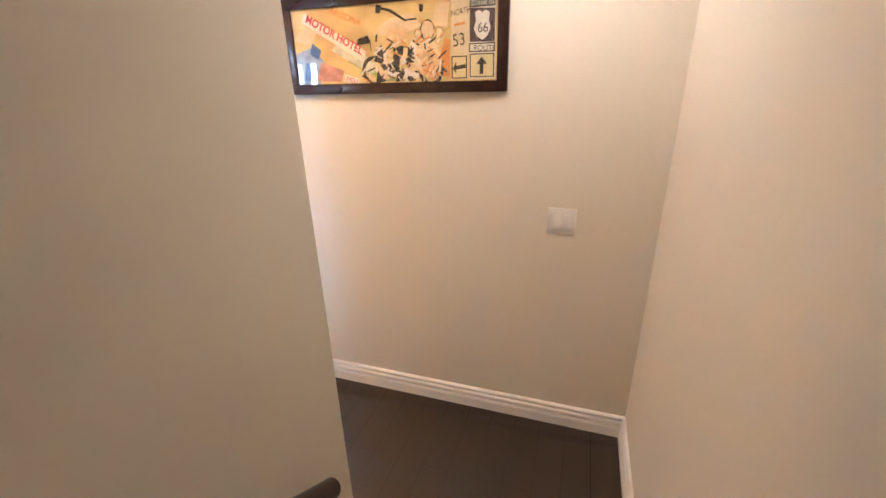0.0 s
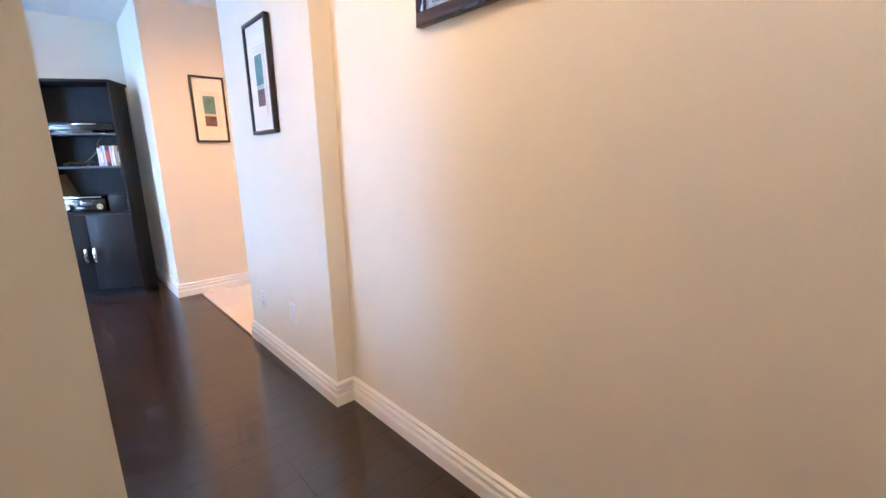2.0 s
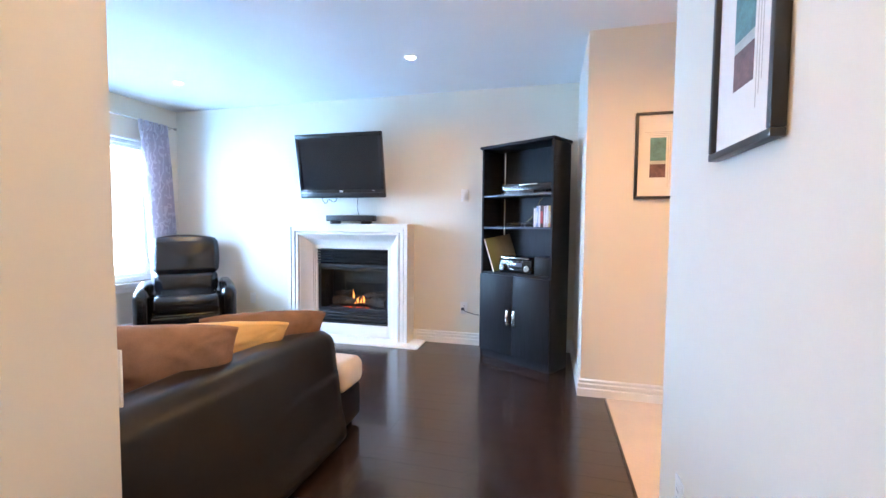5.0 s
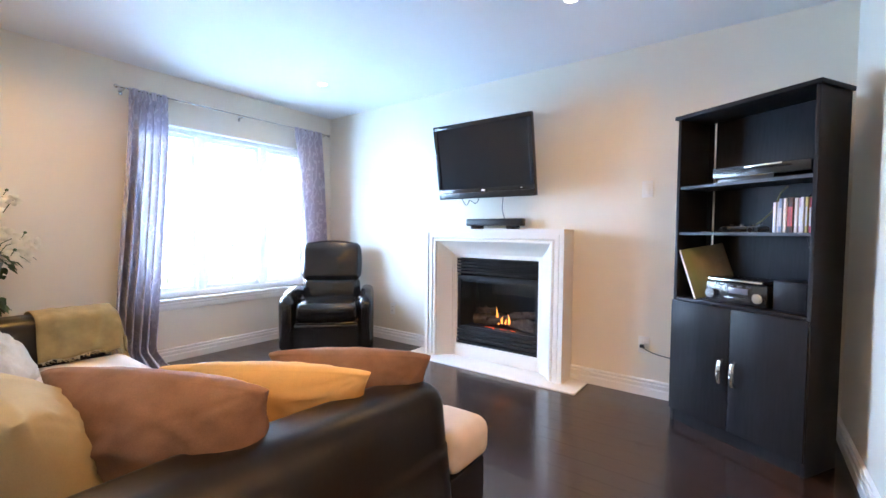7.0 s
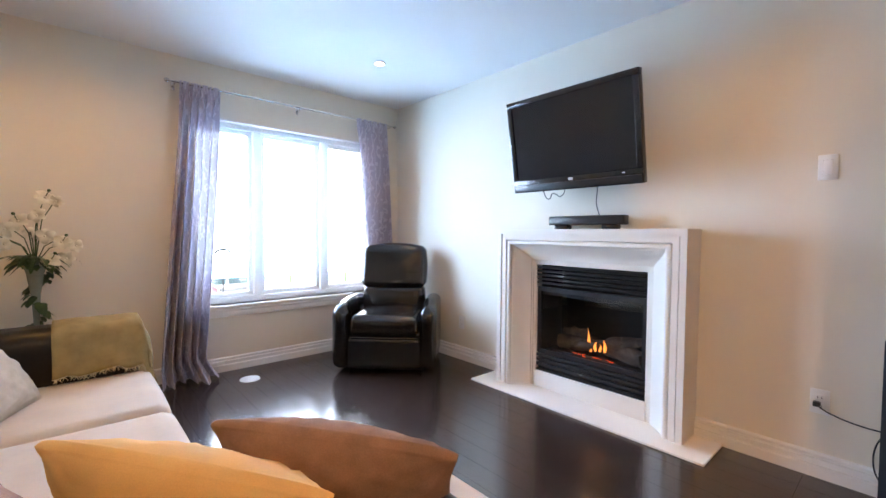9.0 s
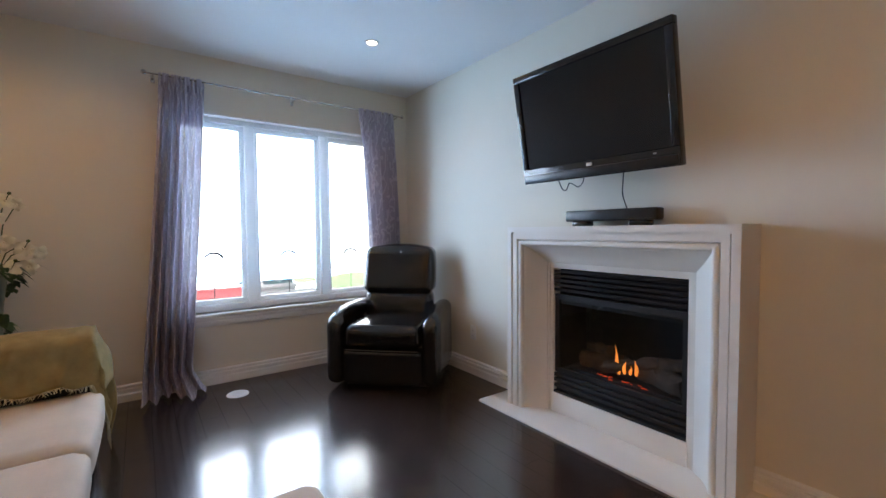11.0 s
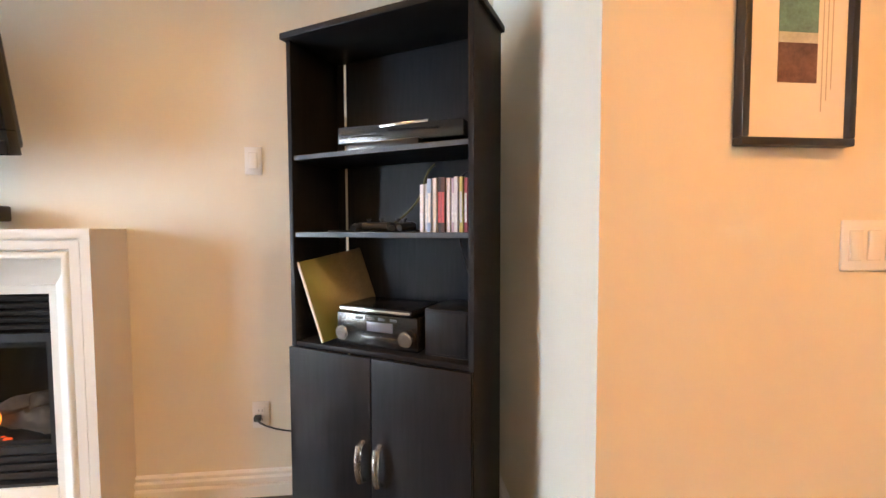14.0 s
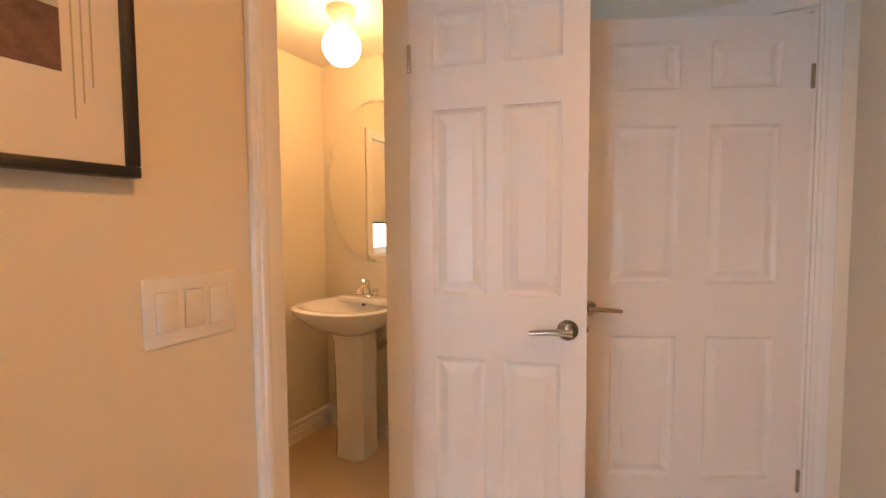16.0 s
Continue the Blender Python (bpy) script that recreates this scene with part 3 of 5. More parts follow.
ROD_X, ROD_Z = XW + 0.09, 2.205
rod = thing("curtain_rod", "thin brushed steel curtain rod above the window", "curtain rod", pose(ROD_X, 3.74, ROD_Z))
part("bar", tube(bmesh.new(), [(0, 0, 0), (0, 1.93, 0)], 0.007, 12), CHROME, rod)
for y in (-0.02, 1.95):
    bm = bmesh.new()
    bmesh.ops.create_uvsphere(bm, u_segments=14, v_segments=10, radius=0.017, matrix=Matrix.Translation((0, y, 0)))
    part("finial", bm, CHROME, rod)
for y in (0.03, 0.965, 1.90):
    part("bracket", tube(bmesh.new(), [(0, y, 0.0), (-0.02, y, -0.012), (-0.088, y, -0.012)], 0.006, 8), CHROME, rod)
    part("bracket_plate", block(-0.090, -0.084, y - 0.012, y + 0.012, -0.04, 0.016, 0.002), CHROME, rod)


def curtain(y0, y1, b0, b1, folds, seed, label, pool=0.0):
    """A hanging sheer with folds; y0..y1 at the rod, b0..b1 at the foot, the hem lying on the floor."""
    t = thing("curtain", label, "curtain", pose(ROD_X, y0, 0), "curtains at the window")
    bm = bmesh.new()
    nu, nv = 90, 46
    grid = []
    for j in range(nv + 1):
        v = j / nv
        z = ROD_Z + 0.012 - v * (ROD_Z + 0.008)
        row = []
        for i in range(nu + 1):
            u = i / nu
            f = min(1.0, v * 5)
            a, b = y0 + (b0 - y0) * v ** 1.2, y1 + (b1 - y1) * v ** 1.2
            w = noise.noise(Vector((u * 3 + seed, v * 1.4, seed)))
            y = a + (b - a) * (u + 0.05 * w * f)
            amp = 0.020 + 0.042 * f
            x = amp * math.sin(2 * math.pi * folds * u + 2.2 * w * f) + 0.012 * math.sin(2 * math.pi * folds * 2.3 * u + seed) * f + 0.02 * w * f
            if v < 0.05:
                x = 0.014 * math.sin(2 * math.pi * folds * 2.0 * u)
            x = max(x, -0.080)
            x += pool * max(0, v - 0.93) * 8 * (0.6 + 0.4 * math.sin(9 * u + seed))
            row.append(bm.verts.new((x, y - y0 + pool * max(0, v - 0.93) * 6 * u, max(z, 0.004 + 0.012 * (1 + math.sin(14 * u + seed)) * (v > 0.97)))))
        grid.append(row)
    for j in range(nv):
        for i in range(nu):
            bm.faces.new((grid[j][i], grid[j][i + 1], grid[j + 1][i + 1], grid[j + 1][i]))
    cloth = part("cloth", bm, SHEER, t, smooth=80)
    k = max(4, int((y1 - y0) / 0.055))
    for i in range(k):
        y = (i + 0.5) / k * (y1 - y0)
        part("tab", blocks((-0.014, -0.011, y - 0.013, y + 0.013, ROD_Z - 0.05, ROD_Z + 0.010), (0.011, 0.014, y - 0.013, y + 0.013, ROD_Z - 0.05, ROD_Z + 0.010), (-0.014, 0.014, y - 0.013, y + 0.013, ROD_Z + 0.010, ROD_Z + 0.013)), SHEER, t)
    return t


curtain(3.80, 4.07, 3.63, 3.93, 5.5, 1.3, "sheer grey-violet patterned curtain pooling on the floor", 0.22)
curtain(5.25, 5.60, 5.40, 5.64, 5.0, 4.7, "sheer grey-violet patterned curtain behind the recliner")

# ---- living room: fireplace ----
fire = thing("fireplace", "white cast stone fireplace with black gas insert", "fireplace", pose(-1.012, YN, 0))
bead = [(0.096 - 0.016 * math.cos(q), -0.186 - 0.016 * math.sin(q)) for q in [math.pi * k / 10 for k in range(11)]]
cove = [(0.118 + 0.097 * f, -0.172 + 0.090 * f + 0.012 * math.sin(math.pi * f)) for f in [k / 10 for k in range(11)]]
PROFILE = [(0, 0), (0, -0.21), (0.034, -0.21), (0.034, -0.190), (0.041, -0.190), (0.041, -0.204), (0.074, -0.204), (0.078, -0.186), *bead, (0.114, -0.176), *cove, (0.218, -0.074), (0.230, -0.074), (0.230, -0.066), (0.253, -0.066), (0.253, 0.0)]
bm = bmesh.new()
HW, TOPZ = 0.645, 1.158
PROFILE = [p for k, p in enumerate(PROFILE) if k == 0 or (abs(p[0] - PROFILE[k - 1][0]) + abs(p[1] - PROFILE[k - 1][1])) > 1e-5]
rings = []
for cx, cz, sx, sz in ((-HW, 0.008, 1, 0), (-HW, TOPZ, 1, -1), (HW, TOPZ, -1, -1), (HW, 0.008, -1, 0)):
    rings.append([bm.verts.new((cx + sx * u, y, cz + sz * u)) for u, y in PROFILE])
for a, b in zip(rings, rings[1:]):
    for j in range(len(PROFILE) - 1):
        bm.faces.new((a[j], a[j + 1], b[j + 1], b[j]))
bmesh.ops.recalc_face_normals(bm, faces=bm.faces)
part("surround", bm, STONE, fire, smooth=24)
part("hearth", block(-0.803, 0.784, -0.325, -0.004, 0.0, 0.014, 0.004), STONE, fire, "flat white stone hearth slab")
part("plinth", block(-0.396, 0.396, -0.075, -0.003, 0.014, 0.132, 0.004), STONE, fire)
ins = part("insert", block(-0.405, 0.405, 0.29, 0.30, 0.145, 0.91), IRON, fire, "black iron gas fireplace insert")
for x0 in (-0.45, 0.405):
    part("side_wall", block(x0, x0 + 0.045, -0.062, 0.30, 0.12, 0.94, 0.002), IRON, ins)
part("top_wall", block(-0.405, 0.405, -0.062, 0.30, 0.91, 0.94), IRON, ins)
part("bottom_wall", block(-0.405, 0.405, -0.062, 0.30, 0.12, 0.145), IRON, ins)
part("burner_box", block(-0.404, 0.404, -0.03, 0.28, 0.146, 0.262), IRON, ins)
for z in (0.876, 0.848, 0.820, 0.792, 0.764):
    bm = block(-0.400, 0.400, -0.060, -0.044, z, z + 0.019, 0.004)
    for v in bm.verts:
        v.co.y += (v.co.z - z) * -0.5 + 0.006
    part("slat", bm, IRON, ins)
for z in (0.165, 0.200, 0.232):
    part("slat", block(-0.400, 0.400, -0.056, -0.036, z, z + 0.022, 0.004), IRON, ins)
part("glass_frame", blocks((-0.405, -0.362, -0.05, -0.03, 0.262, 0.745), (0.362, 0.405, -0.05, -0.03, 0.262, 0.745), (-0.362, 0.362, -0.05, -0.03, 0.712, 0.745), (-0.362, 0.362, -0.05, -0.03, 0.262, 0.290)), IRON, ins)
fg = part("glass_front", block(-0.374, 0.374, -0.040, -0.036, 0.288, 0.717), GLASS, ins, "dark reflecting glass front")
fg.visible_shadow = False
part("valance", block(-0.372, 0.372, -0.028, -0.022, 0.685, 0.745, 0.002), CABLE, ins)
part("burner_tray", block(-0.34, 0.34, 0.02, 0.22, 0.262, 0.285, 0.006), IRON, ins)


def log(a, b, r, seed):
    bm = tube(bmesh.new(), [Vector(a).lerp(Vector(b), k / 10) for k in range(11)], r, 14)
    for v in bm.verts:
        v.co += Vector((noise.noise(v.co * 18 + Vector((seed, 0, 0))), noise.noise(v.co * 18 + Vector((0, seed, 0))), noise.noise(v.co * 18 + Vector((0, 0, seed))))) * 0.020
    return bm


for k, (a, b, r) in enumerate((((-0.30, 0.10, 0.335), (-0.05, 0.17, 0.36), 0.050), ((0.05, 0.16, 0.345), (0.33, 0.08, 0.335), 0.055), ((-0.14, 0.05, 0.33), (0.16, 0.13, 0.41), 0.036), ((-0.27, 0.17, 0.40), (-0.10, 0.10, 0.43), 0.032), ((0.16, 0.12, 0.41), (0.30, 0.17, 0.42), 0.034))):
    part("log", log(a, b, r, k * 3.3), BARK, ins, "charred ceramic log")
for k, (x, y, z, h, w) in enumerate(((-0.045, 0.06, 0.32, 0.16, 0.012), (-0.022, 0.05, 0.32, 0.09, 0.013), (0.012, 0.05, 0.33, 0.07, 0.013), (0.040, 0.06, 0.33, 0.05, 0.011), (0.068, 0.07, 0.33, 0.085, 0.013), (-0.09, 0.08, 0.31, 0.045, 0.010))):
    bm = bmesh.new()
    prof = [(w * math.sin(math.pi * min(1, (f * 0.85 + 0.15))) * (1 - f) ** 0.4 + 0.0006, z + h * f) for f in [i / 12 for i in range(13)]]
    lathe(bm, prof, 10, (x, y), 1.0, 0.5)
    for v in bm.verts:
        f = (v.co.z - z) / h
        v.co.x += 0.009 * math.sin(4 * f + k * 1.7) * f
    part("flame", bm, FLAME, ins, "orange gas flame", 80)
random.seed(3)
for k in range(12):
    bm = bmesh.new()
    at = Vector((random.uniform(-0.16, 0.20), random.uniform(0.015, 0.06), 0.287))
    bmesh.ops.create_icosphere(bm, subdivisions=2, radius=random.uniform(0.004, 0.008), matrix=Matrix.Translation(at))
    for v in bm.verts:
        d = v.co - at
        d.x *= 1.7
        d.z *= 0.6
        v.co = at + d * (1 + 0.8 * noise.noise(v.co * 130))
    part("ember", bm, EMBER, ins, "glowing red ember", 80)

# ---- living room: television and what stands on the mantel ----
tv = thing("television", "black flat television tilted on wall bracket", "television", pose(-1.026, 5.511, 1.713, 10.2))
W2, H2 = 0.447, 0.305
bm = bmesh.new()
for x0, x1, z0, z1 in ((-W2, W2, H2 - 0.035, H2), (-W2, W2, -H2, -H2 + 0.085), (-W2, -W2 + 0.036, -H2 + 0.085, H2 - 0.035), (W2 - 0.036, W2, -H2 + 0.085, H2 - 0.035)):
    box(bm, x0, x1, -0.020, 0.025, z0, z1, 0.004)
part("bezel", bm, GLOSSBK, tv, "gloss black plastic bezel")
part("screen", block(-W2 + 0.034, W2 - 0.034, -0.012, 0.02, -H2 + 0.083, H2 - 0.033), SCREEN, tv)
bm = block(-W2 + 0.02, W2 - 0.02, 0.02, 0.075, -H2 + 0.02, H2 - 0.02, 0.02, 3)
part("back_cover", bm, BLACKPL, tv)
part("speaker_bar", block(-W2 + 0.01, W2 - 0.01, -0.026, -0.016, -H2 + 0.006, -H2 + 0.050, 0.004), BLACKPL, tv)
part("badge", block(-0.016, 0.016, -0.0225, -0.0195, -H2 + 0.056, -H2 + 0.072, 0.002), WHITEPL, tv, "small pale rounded maker badge")
part("power_light", block(0.33, 0.345, -0.0222, -0.0195, -H2 + 0.066, -H2 + 0.070), WHITEPL, tv)
bm = blocks((-0.26, -0.20, 0.075, 0.11, -0.22, 0.22), (0.20, 0.26, 0.075, 0.11, -0.22, 0.22), (-0.30, 0.30, 0.10, 0.15, -0.10, 0.10))
part("wall_bracket", bm, IRON, tv)
part("bracket_arm", tube(bmesh.new(), [(0, 0.15, 0), (0, 0.27, -0.05)], 0.03, 12), IRON, tv)


def wire(name, label, pts, r=0.003, m=CABLE):
    base = Vector(pts[0])
    t = thing(name, label, "cable", Matrix.Translation(base))
    smoothed = []
    q = [Vector(p) - base for p in pts]
    for i in range(len(q) - 1):
        p0, p1, p2, p3 = q[max(i - 1, 0)], q[i], q[i + 1], q[min(i + 2, len(q) - 1)]
        for k in range(6):
            u = k / 6
            smoothed.append(0.5 * ((2 * p1) + (p2 - p0) * u + (2 * p0 - 5 * p1 + 4 * p2 - p3) * u * u + (3 * p1 - p0 - 3 * p2 + p3) * u ** 3))
    smoothed.append(q[-1])
    part("cord", tube(bmesh.new(), smoothed, r, 8), m, t)
    return t


wire("television_cable", "thin black cable hanging below the television", [(-1.30, 5.63, 1.44), (-1.27, 5.63, 1.375), (-1.24, 5.63, 1.365), (-1.22, 5.63, 1.40), (-1.19, 5.63, 1.39), (-1.16, 5.63, 1.375), (-1.13, 5.63, 1.40), (-1.12, 5.63, 1.45)])
wire("soundbar_cable", "thin black cable from television to soundbar", [(-0.90, 5.64, 1.44), (-0.915, 5.66, 1.38), (-0.94, 5.70, 1.32), (-0.935, 5.74, 1.24)])
wire("slack_cable", "thin black cable looping behind the bookcase", [(0.40, 5.76, 0.30), (0.352, 5.765, 0.27), (0.328, 5.77, 0.20), (0.330, 5.765, 0.12), (0.360, 5.755, 0.06), (0.42, 5.75, 0.012)])
bar = thing("soundbar", "slim black soundbar on the fireplace mantel", "soundbar", pose(-1.008, 5.70, 1.158))
bm = block(-0.265, 0.265, -0.035, 0.035, 0.028, 0.088, 0.008, 3)
part("body", bm, BLACKPL, bar)
part("grille", block(-0.25, 0.25, -0.038, -0.034, 0.036, 0.080, 0.002), IRON, bar)
for x in (-0.17, 0.17):
    part("foot", block(x - 0.05, x + 0.05, -0.035, 0.03, 0.0, 0.030, 0.008), GLOSSBK, bar)


# ---- switches and outlets ----
GAPGREY = mat("plate_gap", (0.58, 0.56, 0.52), 0.7, var=0.05)


def plate(name, label, m, gangs, kind_of):
    """A wall plate, local x across, front at -y, its back on the wall."""
    w = 0.070 + 0.046 * (gangs - 1)
    t = thing(name, label, "outlet" if kind_of == "outlet" else "switch", m)
    bm = block(-w / 2, w / 2, -0.006, 0, -0.0575, 0.0575, 0.003)
    part("cover_plate", bm, WHITEPL, t)
    for g in range(gangs):
        x = (g - (gangs - 1) / 2) * 0.046
        if kind_of == "outlet":
            for z in (-0.020, 0.020):
                s = part("socket", block(x - 0.0165, x + 0.0165, -0.008, -0.005, z - 0.014, z + 0.014, 0.004), WHITEPL, t)
                part("slot", blocks((x - 0.008, x - 0.006, -0.0085, -0.007, z - 0.005, z + 0.006), (x + 0.006, x + 0.008, -0.0085, -0.007, z - 0.005, z + 0.005)), BLACKPL, s)
        elif kind_of == "blank":
            part("screw", block(x - 0.003, x + 0.003, -0.007, -0.005, 0.03, 0.036, 0.001), CHROME, t)
        else:
            part("gap", block(x - 0.0172, x + 0.0172, -0.0063, -0.004, -0.0338, 0.0338), GAPGREY, t)
            bm = block(x - 0.0165, x + 0.0165, -0.011, -0.004, -0.033, 0.033, 0.002)
            up = g % 2 == 0
            for v in bm.verts:
                if v.co.y < -0.008:
                    v.co.y += 0.0035 * ((v.co.z > 0) if up else (v.co.z < 0))
            part("rocker", bm, WHITEPL, t)
    return t


plate("light_switch", "white single light switch on the fireplace wall", pose(0.140, YN, 1.44), 1, "switch")
o1 = plate("outlet", "white wall outlet with a black plug", pose(0.145, YN, 0.355), 1, "outlet")
plate("outlet", "white wall outlet behind the recliner", pose(-2.25, YN, 0.33), 1, "outlet")
plate("light_switch", "white double light switch on hallway wall", pose(1.437, 0.527, 1.062, 0, 0, -90), 2, "switch")
plate("light_switch", "white triple light switch by washroom door", pose(1.811, YO, 1.1125), 3, "switch")
plate("outlet", "white wall outlet on the hallway pier", pose(1.344, 3.22, 0.32, 0, 0, -90), 1, "outlet")
plate("light_switch", "white double light switch behind the sofa back", pose(0.085, 2.46, 0.835, 0, 0, 180), 2, "switch")
plate("cable_plate", "blank white wall plate on the hallway pier", pose(1.344, 2.78, 0.35, 0, 0, -90), 1, "blank")
plug = thing("power_plug", "black power plug and cord in the outlet", "plug", pose(0.137, YN - 0.008, 0.347))
part("head", block(-0.014, 0.014, -0.028, 0, -0.012, 0.012, 0.005), BLACKPL, plug)
part("cord", tube(bmesh.new(), [(0, -0.028, 0), (0.02, -0.040, -0.010), (0.045, -0.047, -0.020), (0.085, -0.055, -0.030), (0.125, -0.062, -0.036), (0.175, -0.072, -0.038), (0.225, -0.080, -0.036), (0.30, -0.082, -0.028)], 0.0035, 8), CABLE, plug)

vent = thing("floor_vent", "round white plastic cap set in the floor", "floor vent", pose(-2.92, 4.19, 0.0))
part("ring", lathe(bmesh.new(), [(0.072, 0), (0.072, 0.004), (0.066, 0.008), (0.050, 0.009), (0.047, 0.006), (0.0005, 0.006)], 28), WHITEPL, vent)
part("lid", lathe(bmesh.new(), [(0.045, 0.004), (0.045, 0.009), (0.04, 0.011), (0.0005, 0.011)], 28), WHITEPL, vent)

# The sixth fitting, over the stair foot, is added with its unseen lamp.
for x, y, watts in SPOTS[:6]:
    sp = thing("ceiling_spot", "recessed white ceiling spotlight, switched on", "ceiling light", pose(x, y, H), "recessed ceiling spotlights")
    part("trim_ring", lathe(bmesh.new(), [(0.052, 0.0), (0.052, -0.003), (0.044, -0.007), (0.036, -0.005), (0.034, 0.0)], 24), WHITEPL, sp)
    part("lens", lathe(bmesh.new(), [(0.0005, -0.002), (0.033, -0.002), (0.033, -0.0005), (0.0005, -0.0005)], 20), SPOTM, sp)

# ---- living room: bookcase and what it holds ----
BC = pose(0.351, 5.475, 0, 0, 0, -30.6)
bc = thing("bookcase", "tall black bookcase with two doors below shelves", "bookcase", BC)
BW, BD, BH = 0.698, 0.272, 1.83
for x0 in (0.0, BW - 0.018):
    part("side_panel", block(x0, x0 + 0.018, 0.012, BD, 0.0, BH - 0.022, 0.0015), BLACKWOOD, bc)
part("top_panel", block(-0.012, BW + 0.012, -0.006, BD + 0.004, BH - 0.022, BH, 0.003), BLACKWOOD, bc)
part("back_panel", blocks((0.018, 0.050, BD - 0.008, BD - 0.004, 0.06, BH - 0.022), (0.064, BW - 0.018, BD - 0.008, BD - 0.004, 0.06, BH - 0.022)), BLACKWOOD, bc)
# Pale strip painted in for light that leaks past the back panel.
part("back_light_gap", block(0.051, 0.063, BD - 0.006, BD - 0.003, 1.15, 1.60), GAPGREY, bc, "pale grey strip for light leaking through back")
for z in (1.412, 1.142):
    sh = part("shelf", block(0.019, BW - 0.019, 0.022, BD - 0.009, z - 0.016, z), BLACKWOOD, bc)
    part("edge_band", block(0.019, BW - 0.019, 0.019, 0.022, z - 0.016, z), SHELFEDGE, sh, "pale grey shelf edge band")
part("shelf", block(0.019, BW - 0.019, 0.014, BD - 0.009, 0.735, 0.752, 0.001), BLACKWOOD, bc)
part("plinth", block(0.019, BW - 0.019, 0.018, 0.034, 0.0, 0.070), BLACKWOOD, bc)
for x0, x1, hx in ((0.003, BW / 2 - 0.0015, BW / 2 - 0.034), (BW / 2 + 0.0015, BW - 0.003, BW / 2 + 0.034)):
    dr = part("cabinet_door", block(x0, x1, -0.006, 0.011, 0.074, 0.735, 0.002), BLACKWOOD, bc)
    bm = tube(bmesh.new(), [(hx, -0.006, 0.325), (hx, -0.026, 0.332), (hx, -0.034, 0.365), (hx, -0.036, 0.39), (hx, -0.034, 0.415), (hx, -0.026, 0.448), (hx, -0.006, 0.455)], 0.0085, 10)
    for v in bm.verts:
        v.co.x = hx + (v.co.x - hx) * 1.5
    part("handle", bm, CHROME, dr, "curved chrome bar handle")


def on_case(x, y, z, rz=0.0):
    return BC @ pose(x, y, z, 0, 0, rz)


con = thing("game_console", "gloss black game console with domed top", "game console", on_case(0.19, 0.05, 1.412))
bm = block(0.03, 0.31, 0.0, 0.19, 0.0, 0.028, 0.004)
part("lower_box", bm, BLACKPL, con)
bm = block(0.0, 0.44, 0.0, 0.20, 0.030, 0.082, 0.004)
for v in bm.verts:
    if v.co.z > 0.06:
        v.co.z += 0.016 * (1 - ((v.co.x - 0.2) / 0.24) ** 2)
    if v.co.x > 0.3:
        v.co.y = max(v.co.y, 0.05)
part("shell", bm, GLOSSBK, con)
part("trim_line", block(0.17, 0.345, -0.003, 0.002, 0.070, 0.078, 0.001), CHROME, con, "bright chrome front line")
part("disc_slot", block(0.02, 0.15, -0.002, 0.001, 0.052, 0.056), BLACKPL, con)

cases = ((0.014, 0.150, (0.72, 0.74, 0.78)), (0.013, 0.152, (0.60, 0.63, 0.70)), (0.015, 0.166, (0.30, 0.42, 0.62)), (0.014, 0.168, (0.74, 0.76, 0.80)), (0.016, 0.170, (0.05, 0.045, 0.045)), (0.015, 0.168, (0.09, 0.05, 0.045)),
         (0.014, 0.166, (0.70, 0.68, 0.70)), (0.013, 0.165, (0.52, 0.40, 0.48)), (0.014, 0.168, (0.76, 0.74, 0.74)), (0.013, 0.168, (0.66, 0.55, 0.20)), (0.013, 0.164, (0.45, 0.10, 0.12)))
x = 0.500
for k, (w, h, col) in enumerate(cases):
    c = thing("disc_case", "upright plastic disc case standing in a row", "disc case", on_case(x, 0.055 + 0.006 * math.sin(k * 2.1), 1.142), "disc cases on the shelf")
    m = mat("case_print", col, 0.3, var=0.1, scale=40)
    part("cover", block(0.0005, w - 0.0005, 0.0, 0.115, 0.0, h, 0.0015), m, c)
    part("spine_label", block(0.003, w - 0.003, -0.0008, 0.001, 0.03, h - 0.045), mat("case_label", (0.62, 0.10, 0.10) if k in (4, 5) else (0.78, 0.78, 0.78), 0.4, var=0.3, scale=60), c)
    x += w + 0.0006

for k, (cx, cy, rz) in enumerate(((0.30, 0.11, 20), (0.40, 0.13, -30))):
    g = thing("game_controller", "black game controller lying on the shelf", "controller", on_case(cx, cy, 1.142, rz))
    bm = block(-0.05, 0.05, -0.025, 0.025, 0.004, 0.034, 0.013, 3)
    part("body", bm, BLACKPL, g)
    for s in (-1, 1):
        part("grip", tube(bmesh.new(), [(s * 0.045, 0.0, 0.020), (s * 0.062, -0.03, 0.018), (s * 0.066, -0.055, 0.014)], 0.016, 10, 0.7), BLACKPL, g)
        part("stick", lathe(bmesh.new(), [(0.005, 0.03), (0.005, 0.040), (0.009, 0.043), (0.009, 0.046)], 12, (s * 0.022, -0.012)), BLACKPL, g)


def case_wire(label, pts, r=0.003, m=CABLE):
    return wire("shelf_cable", label, [tuple((BC @ Vector(p))) for p in pts], r, m)


